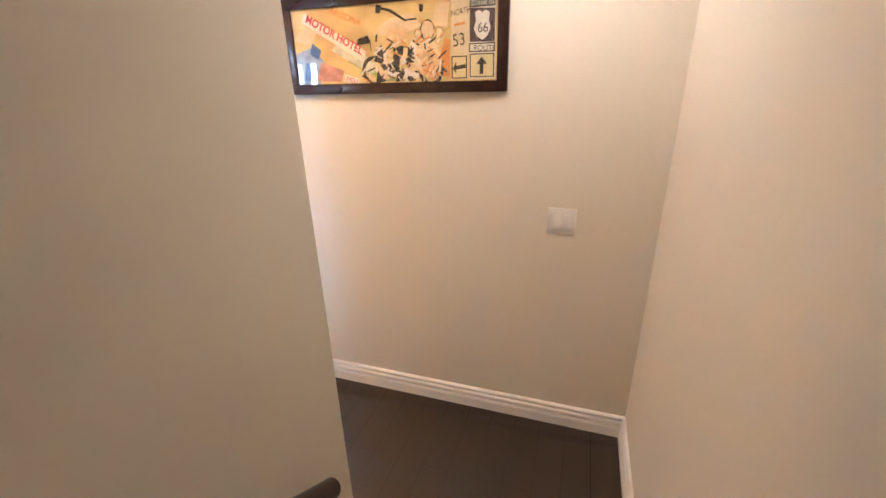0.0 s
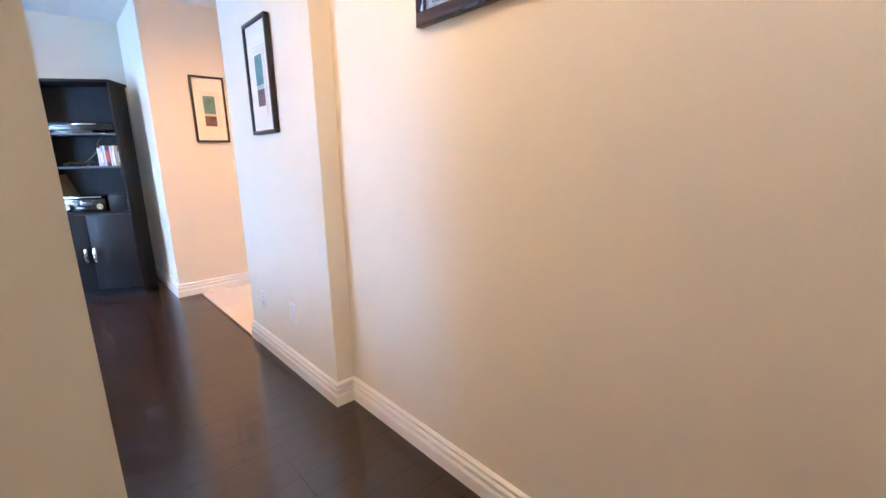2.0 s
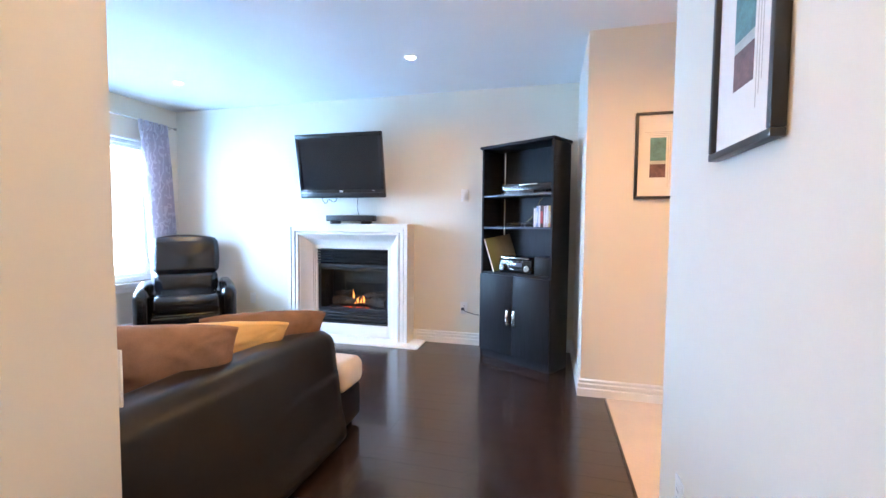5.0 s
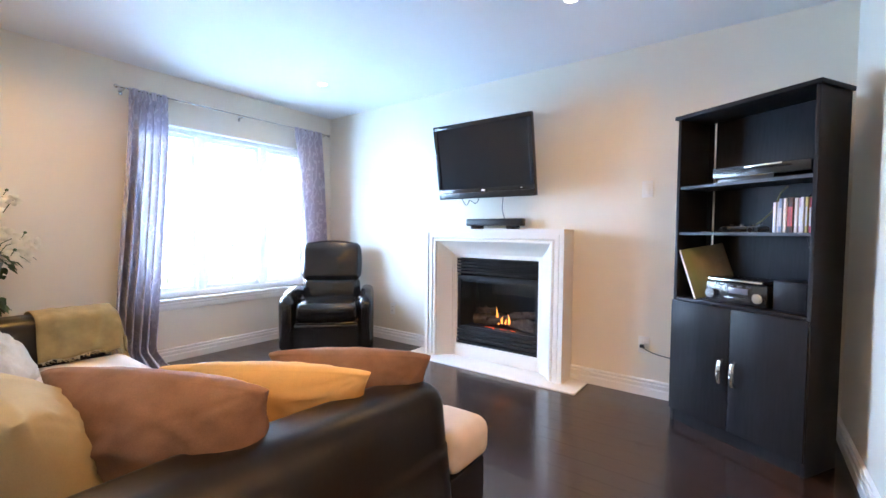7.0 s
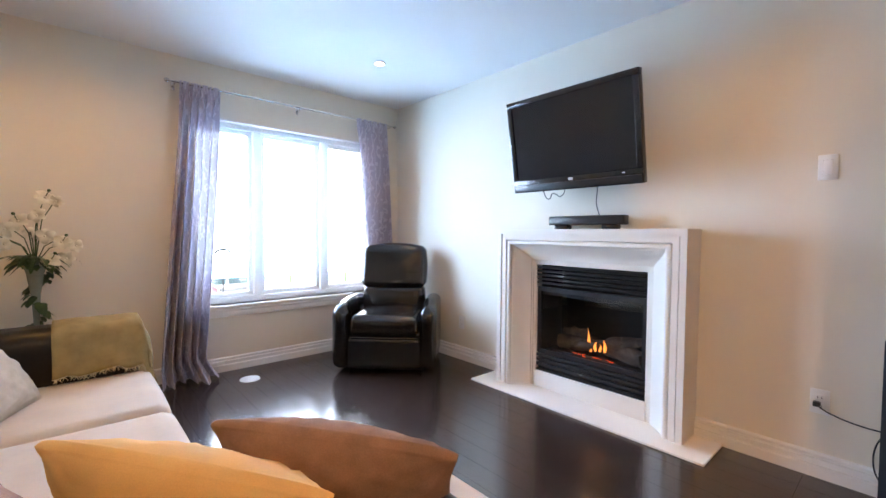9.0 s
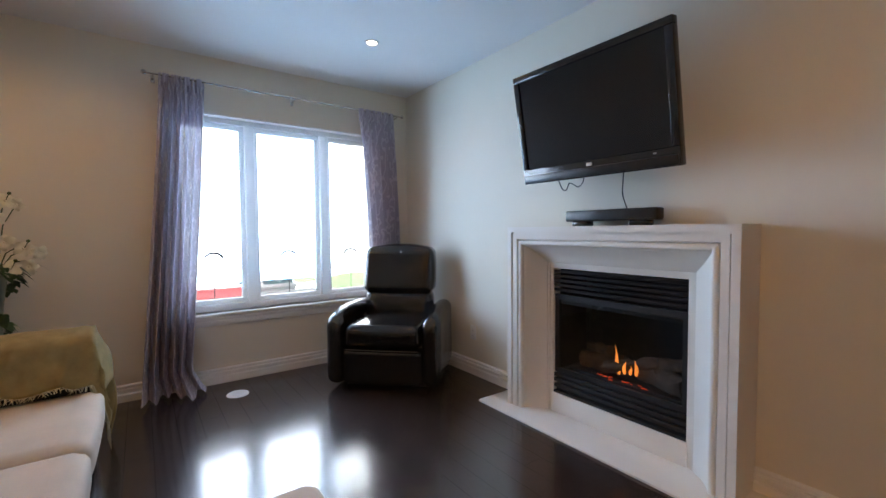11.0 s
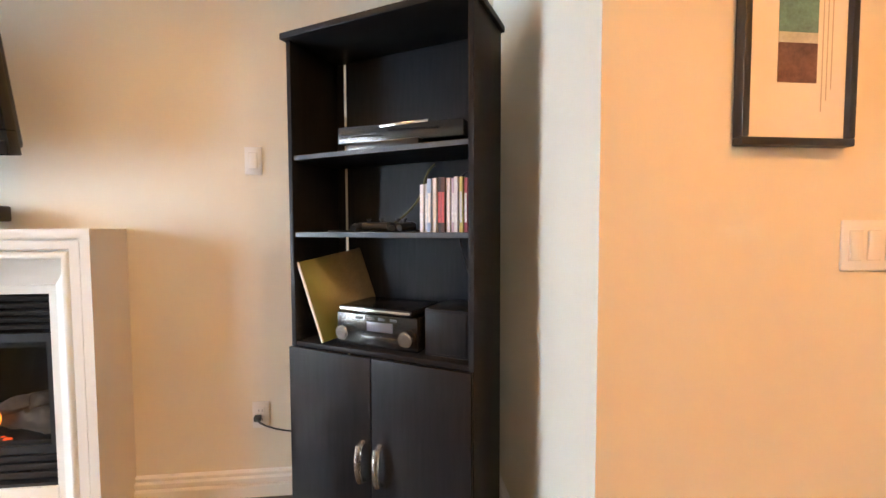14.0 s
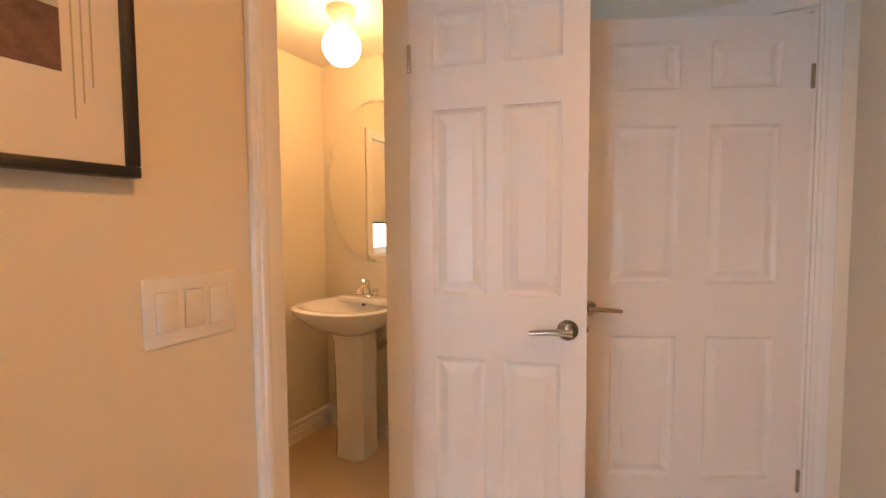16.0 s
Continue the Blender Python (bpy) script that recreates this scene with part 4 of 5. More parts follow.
YELLOWC = mat("olive_cable", (0.13, 0.11, 0.035), 0.5, var=0.2)
case_wire("olive cable curling up behind the shelf", [(0.30, 0.16, 1.150), (0.36, 0.20, 1.20), (0.41, 0.23, 1.27), (0.43, 0.245, 1.35), (0.46, 0.25, 1.385)], 0.004, YELLOWC)
case_wire("tangled black cable lying on the shelf", [(0.10, 0.10, 1.146), (0.18, 0.06, 1.146), (0.24, 0.14, 1.148), (0.31, 0.08, 1.147), (0.38, 0.17, 1.147), (0.46, 0.10, 1.147), (0.49, 0.17, 1.147)])
case_wire("black cable looping behind the disc cases", [(0.56, 0.20, 1.30), (0.585, 0.235, 1.345), (0.62, 0.24, 1.35), (0.65, 0.22, 1.32)])
case_wire("black cable hanging behind the stereo", [(0.56, 0.24, 1.12), (0.575, 0.245, 1.05), (0.60, 0.245, 0.98), (0.63, 0.24, 0.91)])

art = thing("record_sleeve", "yellow-green record sleeve leaning in the bookcase", "record sleeve", on_case(0.128, 0.030, 0.754) @ pose(0, 0, 0, 0, -21, 0) @ pose(0, 0, 0, 0, 0, -32))
SLEEVE = mat("sleeve_print", (0.18, 0.152, 0.105), 0.45, var=0.35, scale=9)
sn, sl = SLEEVE.node_tree.nodes, SLEEVE.node_tree.links
tone = sn["Principled BSDF"].inputs["Base Color"].links[0].from_socket
pos, axis, wash = sn.new("ShaderNodeTexCoord"), sn.new("ShaderNodeSeparateXYZ"), sn.new("ShaderNodeMix")
fade = sn.new("ShaderNodeMapRange")
fade.inputs["From Min"].default_value, fade.inputs["From Max"].default_value = 0.16, 0.04
wash.data_type = "RGBA"
wash.inputs["B"].default_value = (0.105, 0.12, 0.02, 1)
sl.new(pos.outputs["Object"], axis.inputs["Vector"])
sl.new(axis.outputs["Y"], fade.inputs["Value"])
sl.new(fade.outputs["Result"], wash.inputs["Factor"])
sl.new(tone, wash.inputs["A"])
sl.new(wash.outputs["Result"], sn["Principled BSDF"].inputs["Base Color"])
part("sleeve", block(-0.004, 0.004, 0.0, 0.24, 0.0, 0.30, 0.001), SLEEVE, art)
part("spine", block(-0.009, 0.009, -0.005, 0.0, 0.0, 0.30, 0.001), MATBOARD, art, "pale worn spine edge")

st = thing("stereo", "black compact stereo with two silver knobs", "stereo", on_case(0.185, 0.035, 0.752))
part("body", block(0.0, 0.315, 0.0, 0.20, 0.006, 0.118, 0.006), GLOSSBK, st)
part("top_plate", block(0.015, 0.30, -0.008, 0.19, 0.122, 0.142, 0.004), GLOSSBK, st)
part("lid_edge", block(0.02, 0.295, -0.011, -0.007, 0.126, 0.136, 0.001), CHROME, st, "thin silver edge of the lid")
part("display", block(0.125, 0.225, -0.004, 0.002, 0.062, 0.094, 0.002), mat("grey_display", (0.10, 0.11, 0.15), 0.15), st)
part("disc_tray", block(0.10, 0.25, -0.004, 0.002, 0.022, 0.046, 0.002), GLOSSBK, st)
for kx in (0.035, 0.280):
    kn = part("knob", tube(bmesh.new(), [(kx, 0.0, 0.052), (kx, -0.020, 0.052)], 0.025, 20), CHROME, st, "round silver volume knob")
    part("knob_cap", tube(bmesh.new(), [(kx, -0.020, 0.052), (kx, -0.024, 0.052)], 0.019, 16), CHROME, kn)
for k in range(4):
    part("button", block(0.080 + 0.045 * k, 0.105 + 0.045 * k, -0.003, 0.002, 0.100, 0.108, 0.001), SHELFEDGE, st)
sp = thing("speaker_box", "matt black speaker box behind the stereo", "speaker", on_case(0.515, 0.055, 0.752))
part("cabinet", block(0.0, 0.150, 0.0, 0.19, 0.0, 0.150, 0.004), BLACKWOOD, sp)
part("speaker_grille", block(0.008, 0.142, -0.003, 0.001, 0.010, 0.140, 0.002), BLACKWOOD, sp)

# ---- living room: recliner ----
rc = thing("recliner", "black leather recliner armchair in the corner", "armchair", pose(-2.655, 5.315, 0, 0, 0, 45.5))
part("base", block(-0.30, 0.30, -0.30, 0.26, 0.0, 0.07, 0.01), BLACKPL, rc)
part("body", soft_block(-0.295, 0.295, -0.35, 0.28, 0.035, 0.34, 0.03, 2, 0.006), LEATHER, rc)
for s in (-1, 1):
    bm = soft_block(min(s * 0.270, s * 0.395), max(s * 0.270, s * 0.395), -0.415, 0.27, 0.030, 0.565, 0.058, s * 3.0, 0.008, 14)
    for v in bm.verts:
        if v.co.z > 0.3:
            v.co.z -= 0.05 * max(0, (-0.10 - v.co.y) / 0.3) ** 2 + 0.015 * max(0, v.co.y)
    for v in bm.verts:
        v.co.x *= 1.07
    part("armrest", bm, LEATHER, rc)
bm = soft_block(-0.285, 0.285, -0.415, 0.14, 0.300, 0.465, 0.055, 5, 0.03, 18)
part("seat", bm, LEATHER, rc)
part("footrest", soft_block(-0.292, 0.292, -0.405, -0.33, 0.040, 0.288, 0.025, 6, 0.012), LEATHER, rc)
bm = soft_block(-0.275, 0.275, 0.03, 0.22, 0.42, 0.66, 0.06, 7, 0.022, 16)
for v in bm.verts:
    v.co.y += 0.10 * (v.co.z - 0.42)
part("lumbar_cushion", bm, LEATHER, rc)
bm = soft_block(-0.290, 0.290, 0.035, 0.24, 0.635, 1.005, 0.05, 8, 0.030, 18)
for v in bm.verts:
    v.co.y += 0.16 * (v.co.z - 0.62)
    v.co.x *= 1 - 0.05 * (v.co.z - 0.62)
part("head_cushion", bm, LEATHER, rc)
bm = tube(bmesh.new(), [(-0.27, -0.410, 0.290), (0, -0.420, 0.290), (0.27, -0.410, 0.290)], 0.008, 8)
part("piping", bm, LEATHER, rc)

# ---- living room: sectional sofa ----
SX, SY = -0.6, 3.0
so = thing("sectional_sofa", "corner sofa, dark brown leather with cream seats", "sofa", pose(SX, SY, 0))


def sofa_part(name, x0, x1, y0, y1, z0, z1, r, m, seed, puff=0.010, n=14, label=""):
    return part(name, soft_block(x0 - SX, x1 - SX, y0 - SY, y1 - SY, z0, z1, r, seed, puff, n), m, so, label)


sofa_part("base", -1.00, -0.115, 2.52, 4.06, 0.03, 0.235, 0.025, LEATHERB, 1, 0.003)
sofa_part("base", -2.36, -1.00, 2.52, 3.46, 0.03, 0.235, 0.025, LEATHERB, 2, 0.003)
bk = sofa_part("backrest", -0.300, -0.075, 2.49, 3.81, 0.02, 0.625, 0.075, LEATHERB, 3, 0.004, 24)
for v in bk.data.vertices:
    f = max(0.0, v.co.z - 0.22)
    v.co.x -= 0.12 * f - (0.05 * (1 - min(1, v.co.z / 0.2)) if v.co.x + SX > -0.16 else 0)
    v.co.z -= 0.035 * max(0, v.co.y + SY - 3.0) * (v.co.z > 0.4)
sofa_part("backrest", -2.36, -0.305, 2.49, 2.72, 0.02, 0.625, 0.08, LEATHERB, 4, 0.006, 18)
sofa_part("armrest", -2.625, -2.345, 2.49, 3.46, 0.02, 0.640, 0.095, LEATHERB, 5, 0.004, 18)
for k, (x0, x1, y0, y1) in enumerate(((-2.34, -1.66, 2.70, 3.505), (-1.655, -0.995, 2.70, 3.505), (-0.99, -0.30, 2.70, 3.30), (-0.99, -0.30, 3.305, 4.09))):
    sofa_part("seat_cushion", x0, x1, y0, y1, 0.225, 0.385, 0.05, CREAM, 10 + k, 0.012, 16, "cream microfibre seat cushion")
sofa_part("seat_cushion", -0.36, -0.105, 3.825, 4.085, 0.225, 0.385, 0.05, CREAM, 20, 0.008, 10, "cream microfibre seat cushion")
for x, y in ((-0.18, 4.0), (-0.93, 4.0), (-0.93, 3.40), (-2.30, 3.40), (-0.18, 2.58), (-2.55, 2.56), (-2.55, 3.40)):
    part("foot", block(x - 0.025 - SX, x + 0.025 - SX, y - 0.025 - SY, y + 0.025 - SY, 0.0, 0.035, 0.004), BLACKPL, so)


def lean_pillow(right, left, h, tilt, t, m, label, seed):
    """A throw pillow whose upper edge runs between two points, leaning towards the sofa's back."""
    a, b = Vector(right), Vector(left)
    mid, d = (a + b) / 2, a - b
    rz = math.atan2(d.y, d.x)
    toward = Vector((math.sin(rz), -math.cos(rz), 0))
    foot = mid - toward * h * math.sin(radians(tilt)) - Vector((0, 0, h * math.cos(radians(tilt))))
    ob = link("throw_pillow", pillow(d.length * 1.05, h, t * 1.38, seed, 0.115), m, None, "", 80)
    ob.matrix_world = Matrix.Translation(foot) @ pose(0, 0, 0, tilt, 0, math.degrees(rz))
    return tagged(ob, label, "pillow", "throw pillows on the sofa")


lean_pillow((-0.186, 3.136, 0.765), (-0.746, 2.869, 0.765), 0.41, 12, 0.20, BROWN, "rust brown microfibre throw pillow on sofa", 1.0)
lean_pillow((-0.225, 3.500, 0.692), (-0.76, 3.14, 0.702), 0.37, 24, 0.16, MUSTARD, "mustard yellow microfibre throw pillow on sofa", 2.2)
lean_pillow((-0.171, 3.738, 0.702), (-0.62, 3.43, 0.702), 0.37, 26, 0.16, BROWN, "smaller rust brown throw pillow at sofa end", 3.9)
lean_pillow((-0.40, 2.76, 0.765), (-0.90, 2.72, 0.765), 0.41, 16, 0.22, PALEY, "pale beige-yellow throw pillow in sofa corner", 5.1)
lean_pillow((-1.81, 2.69, 0.68), (-2.21, 2.87, 0.70), 0.40, 36, 0.15, SAGE, "sage beige throw pillow by the armrest", 6.3)
lean_pillow((-1.92, 2.66, 0.70), (-2.36, 2.74, 0.70), 0.40, 20, 0.15, CREAM, "cream throw pillow against the sofa back", 7.7)

thr = thing("throw_blanket", "olive green chenille throw with fringe over armrest", "blanket", pose(-2.485, 3.25, 0))
bm = bmesh.new()
nu, nv = 40, 34
grid = []
for j in range(nv + 1):
    v = j / nv
    row = []
    for i in range(nu + 1):
        u = i / nu
        s = u * 0.80
        # over the arm: up the inner face, across the rounded top, down the outer face
        if s < 0.18:
            px, pz = 0.148 + 0.03 * (1 - s / 0.18) ** 2, 0.400 + s
        elif s < 0.52:
            q = (s - 0.18) / 0.34 * math.pi
            px, pz = 0.148 * math.cos(q), 0.580 + 0.075 * math.sin(q) ** 0.7
        else:
            px, pz = -0.150, 0.580 - (s - 0.52)
        py = -0.14 + v * 0.57
        over = max(0.0, py - 0.215)
        w = noise.noise(Vector((u * 4, v * 4, 2.0)))
        w2 = noise.noise(Vector((u * 11, v * 9, 5.0)))
        if over:
            py = 0.215 + 0.030 * min(1, over * 10) + 0.02 * w + over * (0.05 + 0.12 * math.sin(9 * u + 0.6) ** 2)
            pz -= over * (1.05 + 0.55 * u)
            px *= 1 + 0.9 * over
        fold = sum(a * math.exp(-((v - c - tilt * (u - 0.4)) / wd) ** 2) for c, tilt, wd, a in ((0.16, 0.16, 0.035, 0.015), (0.33, -0.10, 0.05, 0.010), (0.52, 0.22, 0.03, 0.016), (0.66, 0.05, 0.06, 0.010)))
        calm = 0.25 if 0.18 < s < 0.52 else 1.0
        lift = 0.008 + calm * (0.009 * w + 0.004 * w2 + fold)
        row.append(bm.verts.new((px + (lift if px > 0 else -lift) * (abs(px) > 0.1), py + 0.02 * w * (u - 0.5), max(0.02, pz + lift * 1.2))))
    grid.append(row)
for j in range(nv):
    for i in range(nu):
        bm.faces.new((grid[j][i], grid[j][i + 1], grid[j + 1][i + 1], grid[j + 1][i]))
edge = [grid[j][0].co.copy() for j in range(nv + 1)]
blanket = part("cloth", bm, OLIVE, thr, smooth=80)
mod = blanket.modifiers.new("thickness", "SOLIDIFY")
mod.thickness, mod.offset = 0.008, 1.0
bm = bmesh.new()
random.seed(5)
for j in range(nv):
    for f in (0.0, 0.33, 0.66):
        p = edge[j].lerp(edge[j + 1], f)
        dx, dy = 0.045 + random.random() * 0.03, (random.random() - 0.5) * 0.05
        hang = p.y > 0.20
        tip = p + (Vector((0.01, 0.01, -0.09)) if hang else Vector((dx, dy, -0.002)))
        mid = p.lerp(tip, 0.5) + Vector((0, (random.random() - 0.5) * 0.012, 0.006))
        tube(bm, [p, mid, tip], 0.0028, 5, 0.5)
part("fringe", bm, YARN, thr, "twisted olive yarn fringe")

# ---- living room: flowers ----
fl = thing("flower_vase", "tall pale vase of white silk flowers and ivy", "vase", pose(-2.98, 3.03, 0))
part("vase", lathe(bmesh.new(), [(0.0005, 0.0), (0.085, 0.0), (0.085, 0.015), (0.022, 0.05), (0.014, 0.20), (0.014, 0.60), (0.020, 0.74), (0.040, 0.88), (0.062, 0.96), (0.058, 0.96), (0.036, 0.88), (0.0005, 0.84)], 26), VASE, fl)


def leaf_blade(bm, base, d, length, width, bend=0.3):
    """A pointed leaf or petal with a folded midrib, bending down along its length."""
    d = Vector(d).normalized()
    side = d.cross(Vector((0, 0, 1)))
    side = side.normalized() if side.length > 0.05 else Vector((1, 0, 0))
    up = side.cross(d)
    rows = []
    for f in (0.0, 0.2, 0.45, 0.7, 0.9, 1.0):
        c = Vector(base) + d * length * f - Vector((0, 0, 1)) * bend * length * f * f
        w = width * math.sin(math.pi * (0.08 + 0.9 * f)) ** 0.8 * 0.5
        rows.append([bm.verts.new(c - side * w + up * w * 0.25), bm.verts.new(c), bm.verts.new(c + side * w + up * w * 0.25)])
    for a, b in zip(rows, rows[1:]):
        for k in range(2):
            bm.faces.new((a[k], a[k + 1], b[k + 1], b[k]))


def bloom(at, face, size, petals, turn):
    """An open silk bloom: broad rounded petals cupped about a small throat."""
    bm = bmesh.new()
    face = Vector(face).normalized()
    s1 = face.orthogonal().normalized()
    s2 = face.cross(s1)
    for i in range(petals):
        a = 2 * math.pi * i / petals + turn
        d = s1 * math.cos(a) + s2 * math.sin(a)
        side = face.cross(d)
        big = size * (1.0 if i % 2 else 0.86)
        rows = []
        for f in (0.0, 0.2, 0.4, 0.6, 0.8, 0.93, 1.0):
            wid = big * 0.42 * math.sin(math.pi * min(1.0, 0.10 + 0.86 * f)) ** 0.6
            c = at + d * big * f + face * (0.30 * big * math.sin(2.4 * f) - 0.22 * big * f * f)
            rows.append([bm.verts.new(c + side * wid * e + face * 0.16 * wid * abs(e)) for e in (-1, -0.5, 0, 0.5, 1)])
        for p, q in zip(rows, rows[1:]):
            for k in range(4):
                bm.faces.new((p[k], p[k + 1], q[k + 1], q[k]))
    bmesh.ops.create_icosphere(bm, subdivisions=1, radius=size * 0.13, matrix=Matrix.Translation(at + face * size * 0.16))
    return bm


random.seed(11)
bm = bmesh.new()
for k in range(70):
    a, e = random.random() * 6.28, random.random() * 0.8 - 0.35
    r = random.uniform(0.01, 0.06)
    leaf_blade(bm, (r * math.cos(a), r * math.sin(a), 0.93 + random.random() * 0.05), (math.cos(a), math.sin(a), e), 0.05 + random.random() * 0.06, 0.035 + random.random() * 0.025, 0.5)
part("foliage", bm, LEAF, fl, "dark green silk leaves", 60)
bm = bmesh.new()
for k in range(16):
    a = k * 2.4
    leaf_blade(bm, (0.02 * math.cos(a), 0.02 * math.sin(a), 0.94), (math.cos(a), math.sin(a), 0.75 + 0.3 * random.random()), 0.20 + random.random() * 0.09, 0.020, 0.75)
part("strap_leaves", bm, LEAF, fl, "arching strap-shaped green leaves", 60)
bm = bmesh.new()
for k in range(150):
    f = k / 150
    a = f * 19 + random.random()
    z = 0.95 - f * 0.82
    r = 0.020 + 0.045 * (1 - f) ** 2
    leaf_blade(bm, (r * math.cos(a), 0.03 * math.sin(9 * f) + r * math.sin(a), z), (math.cos(a), math.sin(a), -0.5), 0.03 + random.random() * 0.025, 0.034, 0.3)
part("ivy", bm, LEAF, fl, "trailing silk ivy round the vase", 60)
heads = [(0.03, -0.16, 1.10), (0.04, -0.11, 1.155), (0.02, -0.06, 1.20), (0.06, -0.12, 1.075), (0.05, 0.02, 1.235), (0.02, 0.05, 1.34), (0.03, 0.10, 1.325), (0.06, 0.05, 1.12), (0.05, 0.12, 1.08), (0.06, 0.18, 1.06), (0.05, 0.14, 0.985), (0.07, 0.07, 0.975), (-0.03, -0.02, 1.13)]
for k, h in enumerate(heads):
    h = Vector(h) - Vector((0, 0, 0.025))
    root = Vector((0, 0, 0.92))
    mid = Vector((h.x * 0.3, h.y * 0.35, root.z + (h.z - root.z) * 0.62 + 0.03))
    near = root.lerp(h, 0.85) + Vector((0, 0, 0.04))
    stem = part("stem", tube(bmesh.new(), [root, mid, near, h], 0.0028, 6), LEAF, fl)
    face = Vector((0.9, random.uniform(-0.5, 0.9), random.uniform(-0.2, 0.7)))
    part("flower", bloom(h, face, 0.043 + 0.006 * (k % 3), 5 + k % 2, k * 1.3), PETAL, stem, "white silk bloom", 70)
    tip = h + Vector((0.01, 0.02 * (1 if h.y > 0 else -1), 0.045))
    if k % 3 == 2:
        bm = bmesh.new()
        bmesh.ops.create_icosphere(bm, subdivisions=2, radius=0.009, matrix=Matrix.Translation(tip))
        tube(bm, [h, tip], 0.0022, 5)
        part("bud", bm, LEAF, stem, "small green bud", 70)


# ---- framed pictures ----
def framed(name, label, m, w, h, fw, depth, frame_mat):
    t = thing(name, label, "picture", m)
    for x0, x1, z0, z1 in ((0, w, 0, fw), (0, w, h - fw, h), (0, fw, fw, h - fw), (w - fw, w, fw, h - fw)):
        part("frame_bar", block(x0, x1, -depth, -0.001, z0, z1, 0.003), frame_mat, t)
    return t


SEA = mat("print_sea", (0.10, 0.24, 0.25), 0.5, var=0.6, scale=14)
MIST = mat("print_mist", (0.52, 0.55, 0.50), 0.5, var=0.3, scale=14)
SHORE = mat("print_shore", (0.14, 0.075, 0.075), 0.5, var=0.6, scale=22)
LINE = mat("mat_groove", (0.52, 0.47, 0.42), 0.9)


def art_print(m, w, h, label):
    t = framed("framed_print", label, m, w, h, 0.017, 0.028, FRAMEBK)
    tagged(t, group="framed sea prints")
    part("mat_board", block(0.015, w - 0.015, -0.016, -0.010, 0.015, h - 0.015), MATBOARD, t)
    cx, iw, z0, z1 = w / 2, 0.092, 0.135, h - 0.160
    zs = z0 + (z1 - z0) * 0.42
    part("print_sky", block(cx - iw / 2, cx + iw / 2, -0.0172, -0.0160, zs, z1), SEA, t, "teal painted sky")
    part("print_mist", block(cx - iw / 2, cx + iw / 2, -0.0172, -0.0160, zs - 0.022, zs), MIST, t, "pale misty horizon")
    part("print_shore", block(cx - iw / 2, cx + iw / 2, -0.0172, -0.0160, z0, zs - 0.022), SHORE, t, "dark brown shore")
    for k in range(3):
        e = 0.012 + 0.011 * k
        zb = z0 - 0.0 - 0.006 * k
        part("groove", blocks((cx - iw / 2 - e, cx + iw / 2 + e, -0.0166, -0.0158, z1 + e, z1 + e + 0.0022), (cx + iw / 2 + e, cx + iw / 2 + e + 0.0022, -0.0166, -0.0158, zb - 0.03 * (2 - k), z1 + e)), LINE, t)
    return t


art_print(pose(1.459, YO, 1.328), 0.267, 0.545, "black framed sea print beside washroom door")
art_print(pose(1.344, 3.014, 1.301, 0, 0, -90), 0.30, 0.535, "black framed sea print on hallway pier")

PWID, PHT = 0.975, 0.375
poster = framed("framed_poster", "wide dark framed motorcycle travel poster", pose(1.437, 1.745, 1.573, 0, 0, -90), PWID, PHT, 0.042, 0.024, FRAMEBR)
AW, AH = PWID - 0.084, PHT - 0.084


def ink(name, col, var=0.15, scale=20):
    return mat(name, col, 0.45, var=var, scale=scale)


part("print", block(0.040, PWID - 0.040, -0.014, -0.008, 0.040, PHT - 0.040), ink("poster_ground", (0.84, 0.52, 0.20), 0.5, 7), poster, "orange sunset print")


def flat(name, pts, m, depth, label=""):
    """A flat inked shape from (u, v) corners in the print's own width and height."""
    bm = bmesh.new()
    f = bm.faces.new([bm.verts.new((0.042 + u * AW, -0.0142 - depth, 0.042 + v * AH)) for u, v in pts])
    ext = bmesh.ops.extrude_face_region(bm, geom=[f])
    for v in ext["geom"]:
        if isinstance(v, bmesh.types.BMVert):
            v.co.y += 0.0008
    bmesh.ops.recalc_face_normals(bm, faces=bm.faces)
    return part(name, bm, m, poster, label, 0)


def lettering(s, u, v, size, m, turn=0.0, shear=0.0, depth=0.003, wide=1.0, bold=0.0):
    cu = bpy.data.curves.new("lettering", "FONT")
    cu.body, cu.size, cu.shear, cu.extrude = s, size, shear, 0.0003
    cu.offset = bold
    tmp = bpy.data.objects.new("lettering", cu)
    scene.collection.objects.link(tmp)
    bpy.context.view_layer.update()
    me = bpy.data.meshes.new_from_object(tmp.evaluated_get(bpy.context.evaluated_depsgraph_get()))
    bpy.data.objects.remove(tmp)
    me.materials.clear()
    me.materials.append(m)
    me.transform(Matrix.Translation((0.042 + u * AW, -0.0142 - depth, 0.042 + v * AH)) @ Matrix.Rotation(radians(turn), 4, "Y") @ Matrix.Rotation(radians(90), 4, "X") @ Matrix.Diagonal((wide, 1, 1, 1)))
    ob = new("lettering", me)
    ob.parent = poster
    return ob


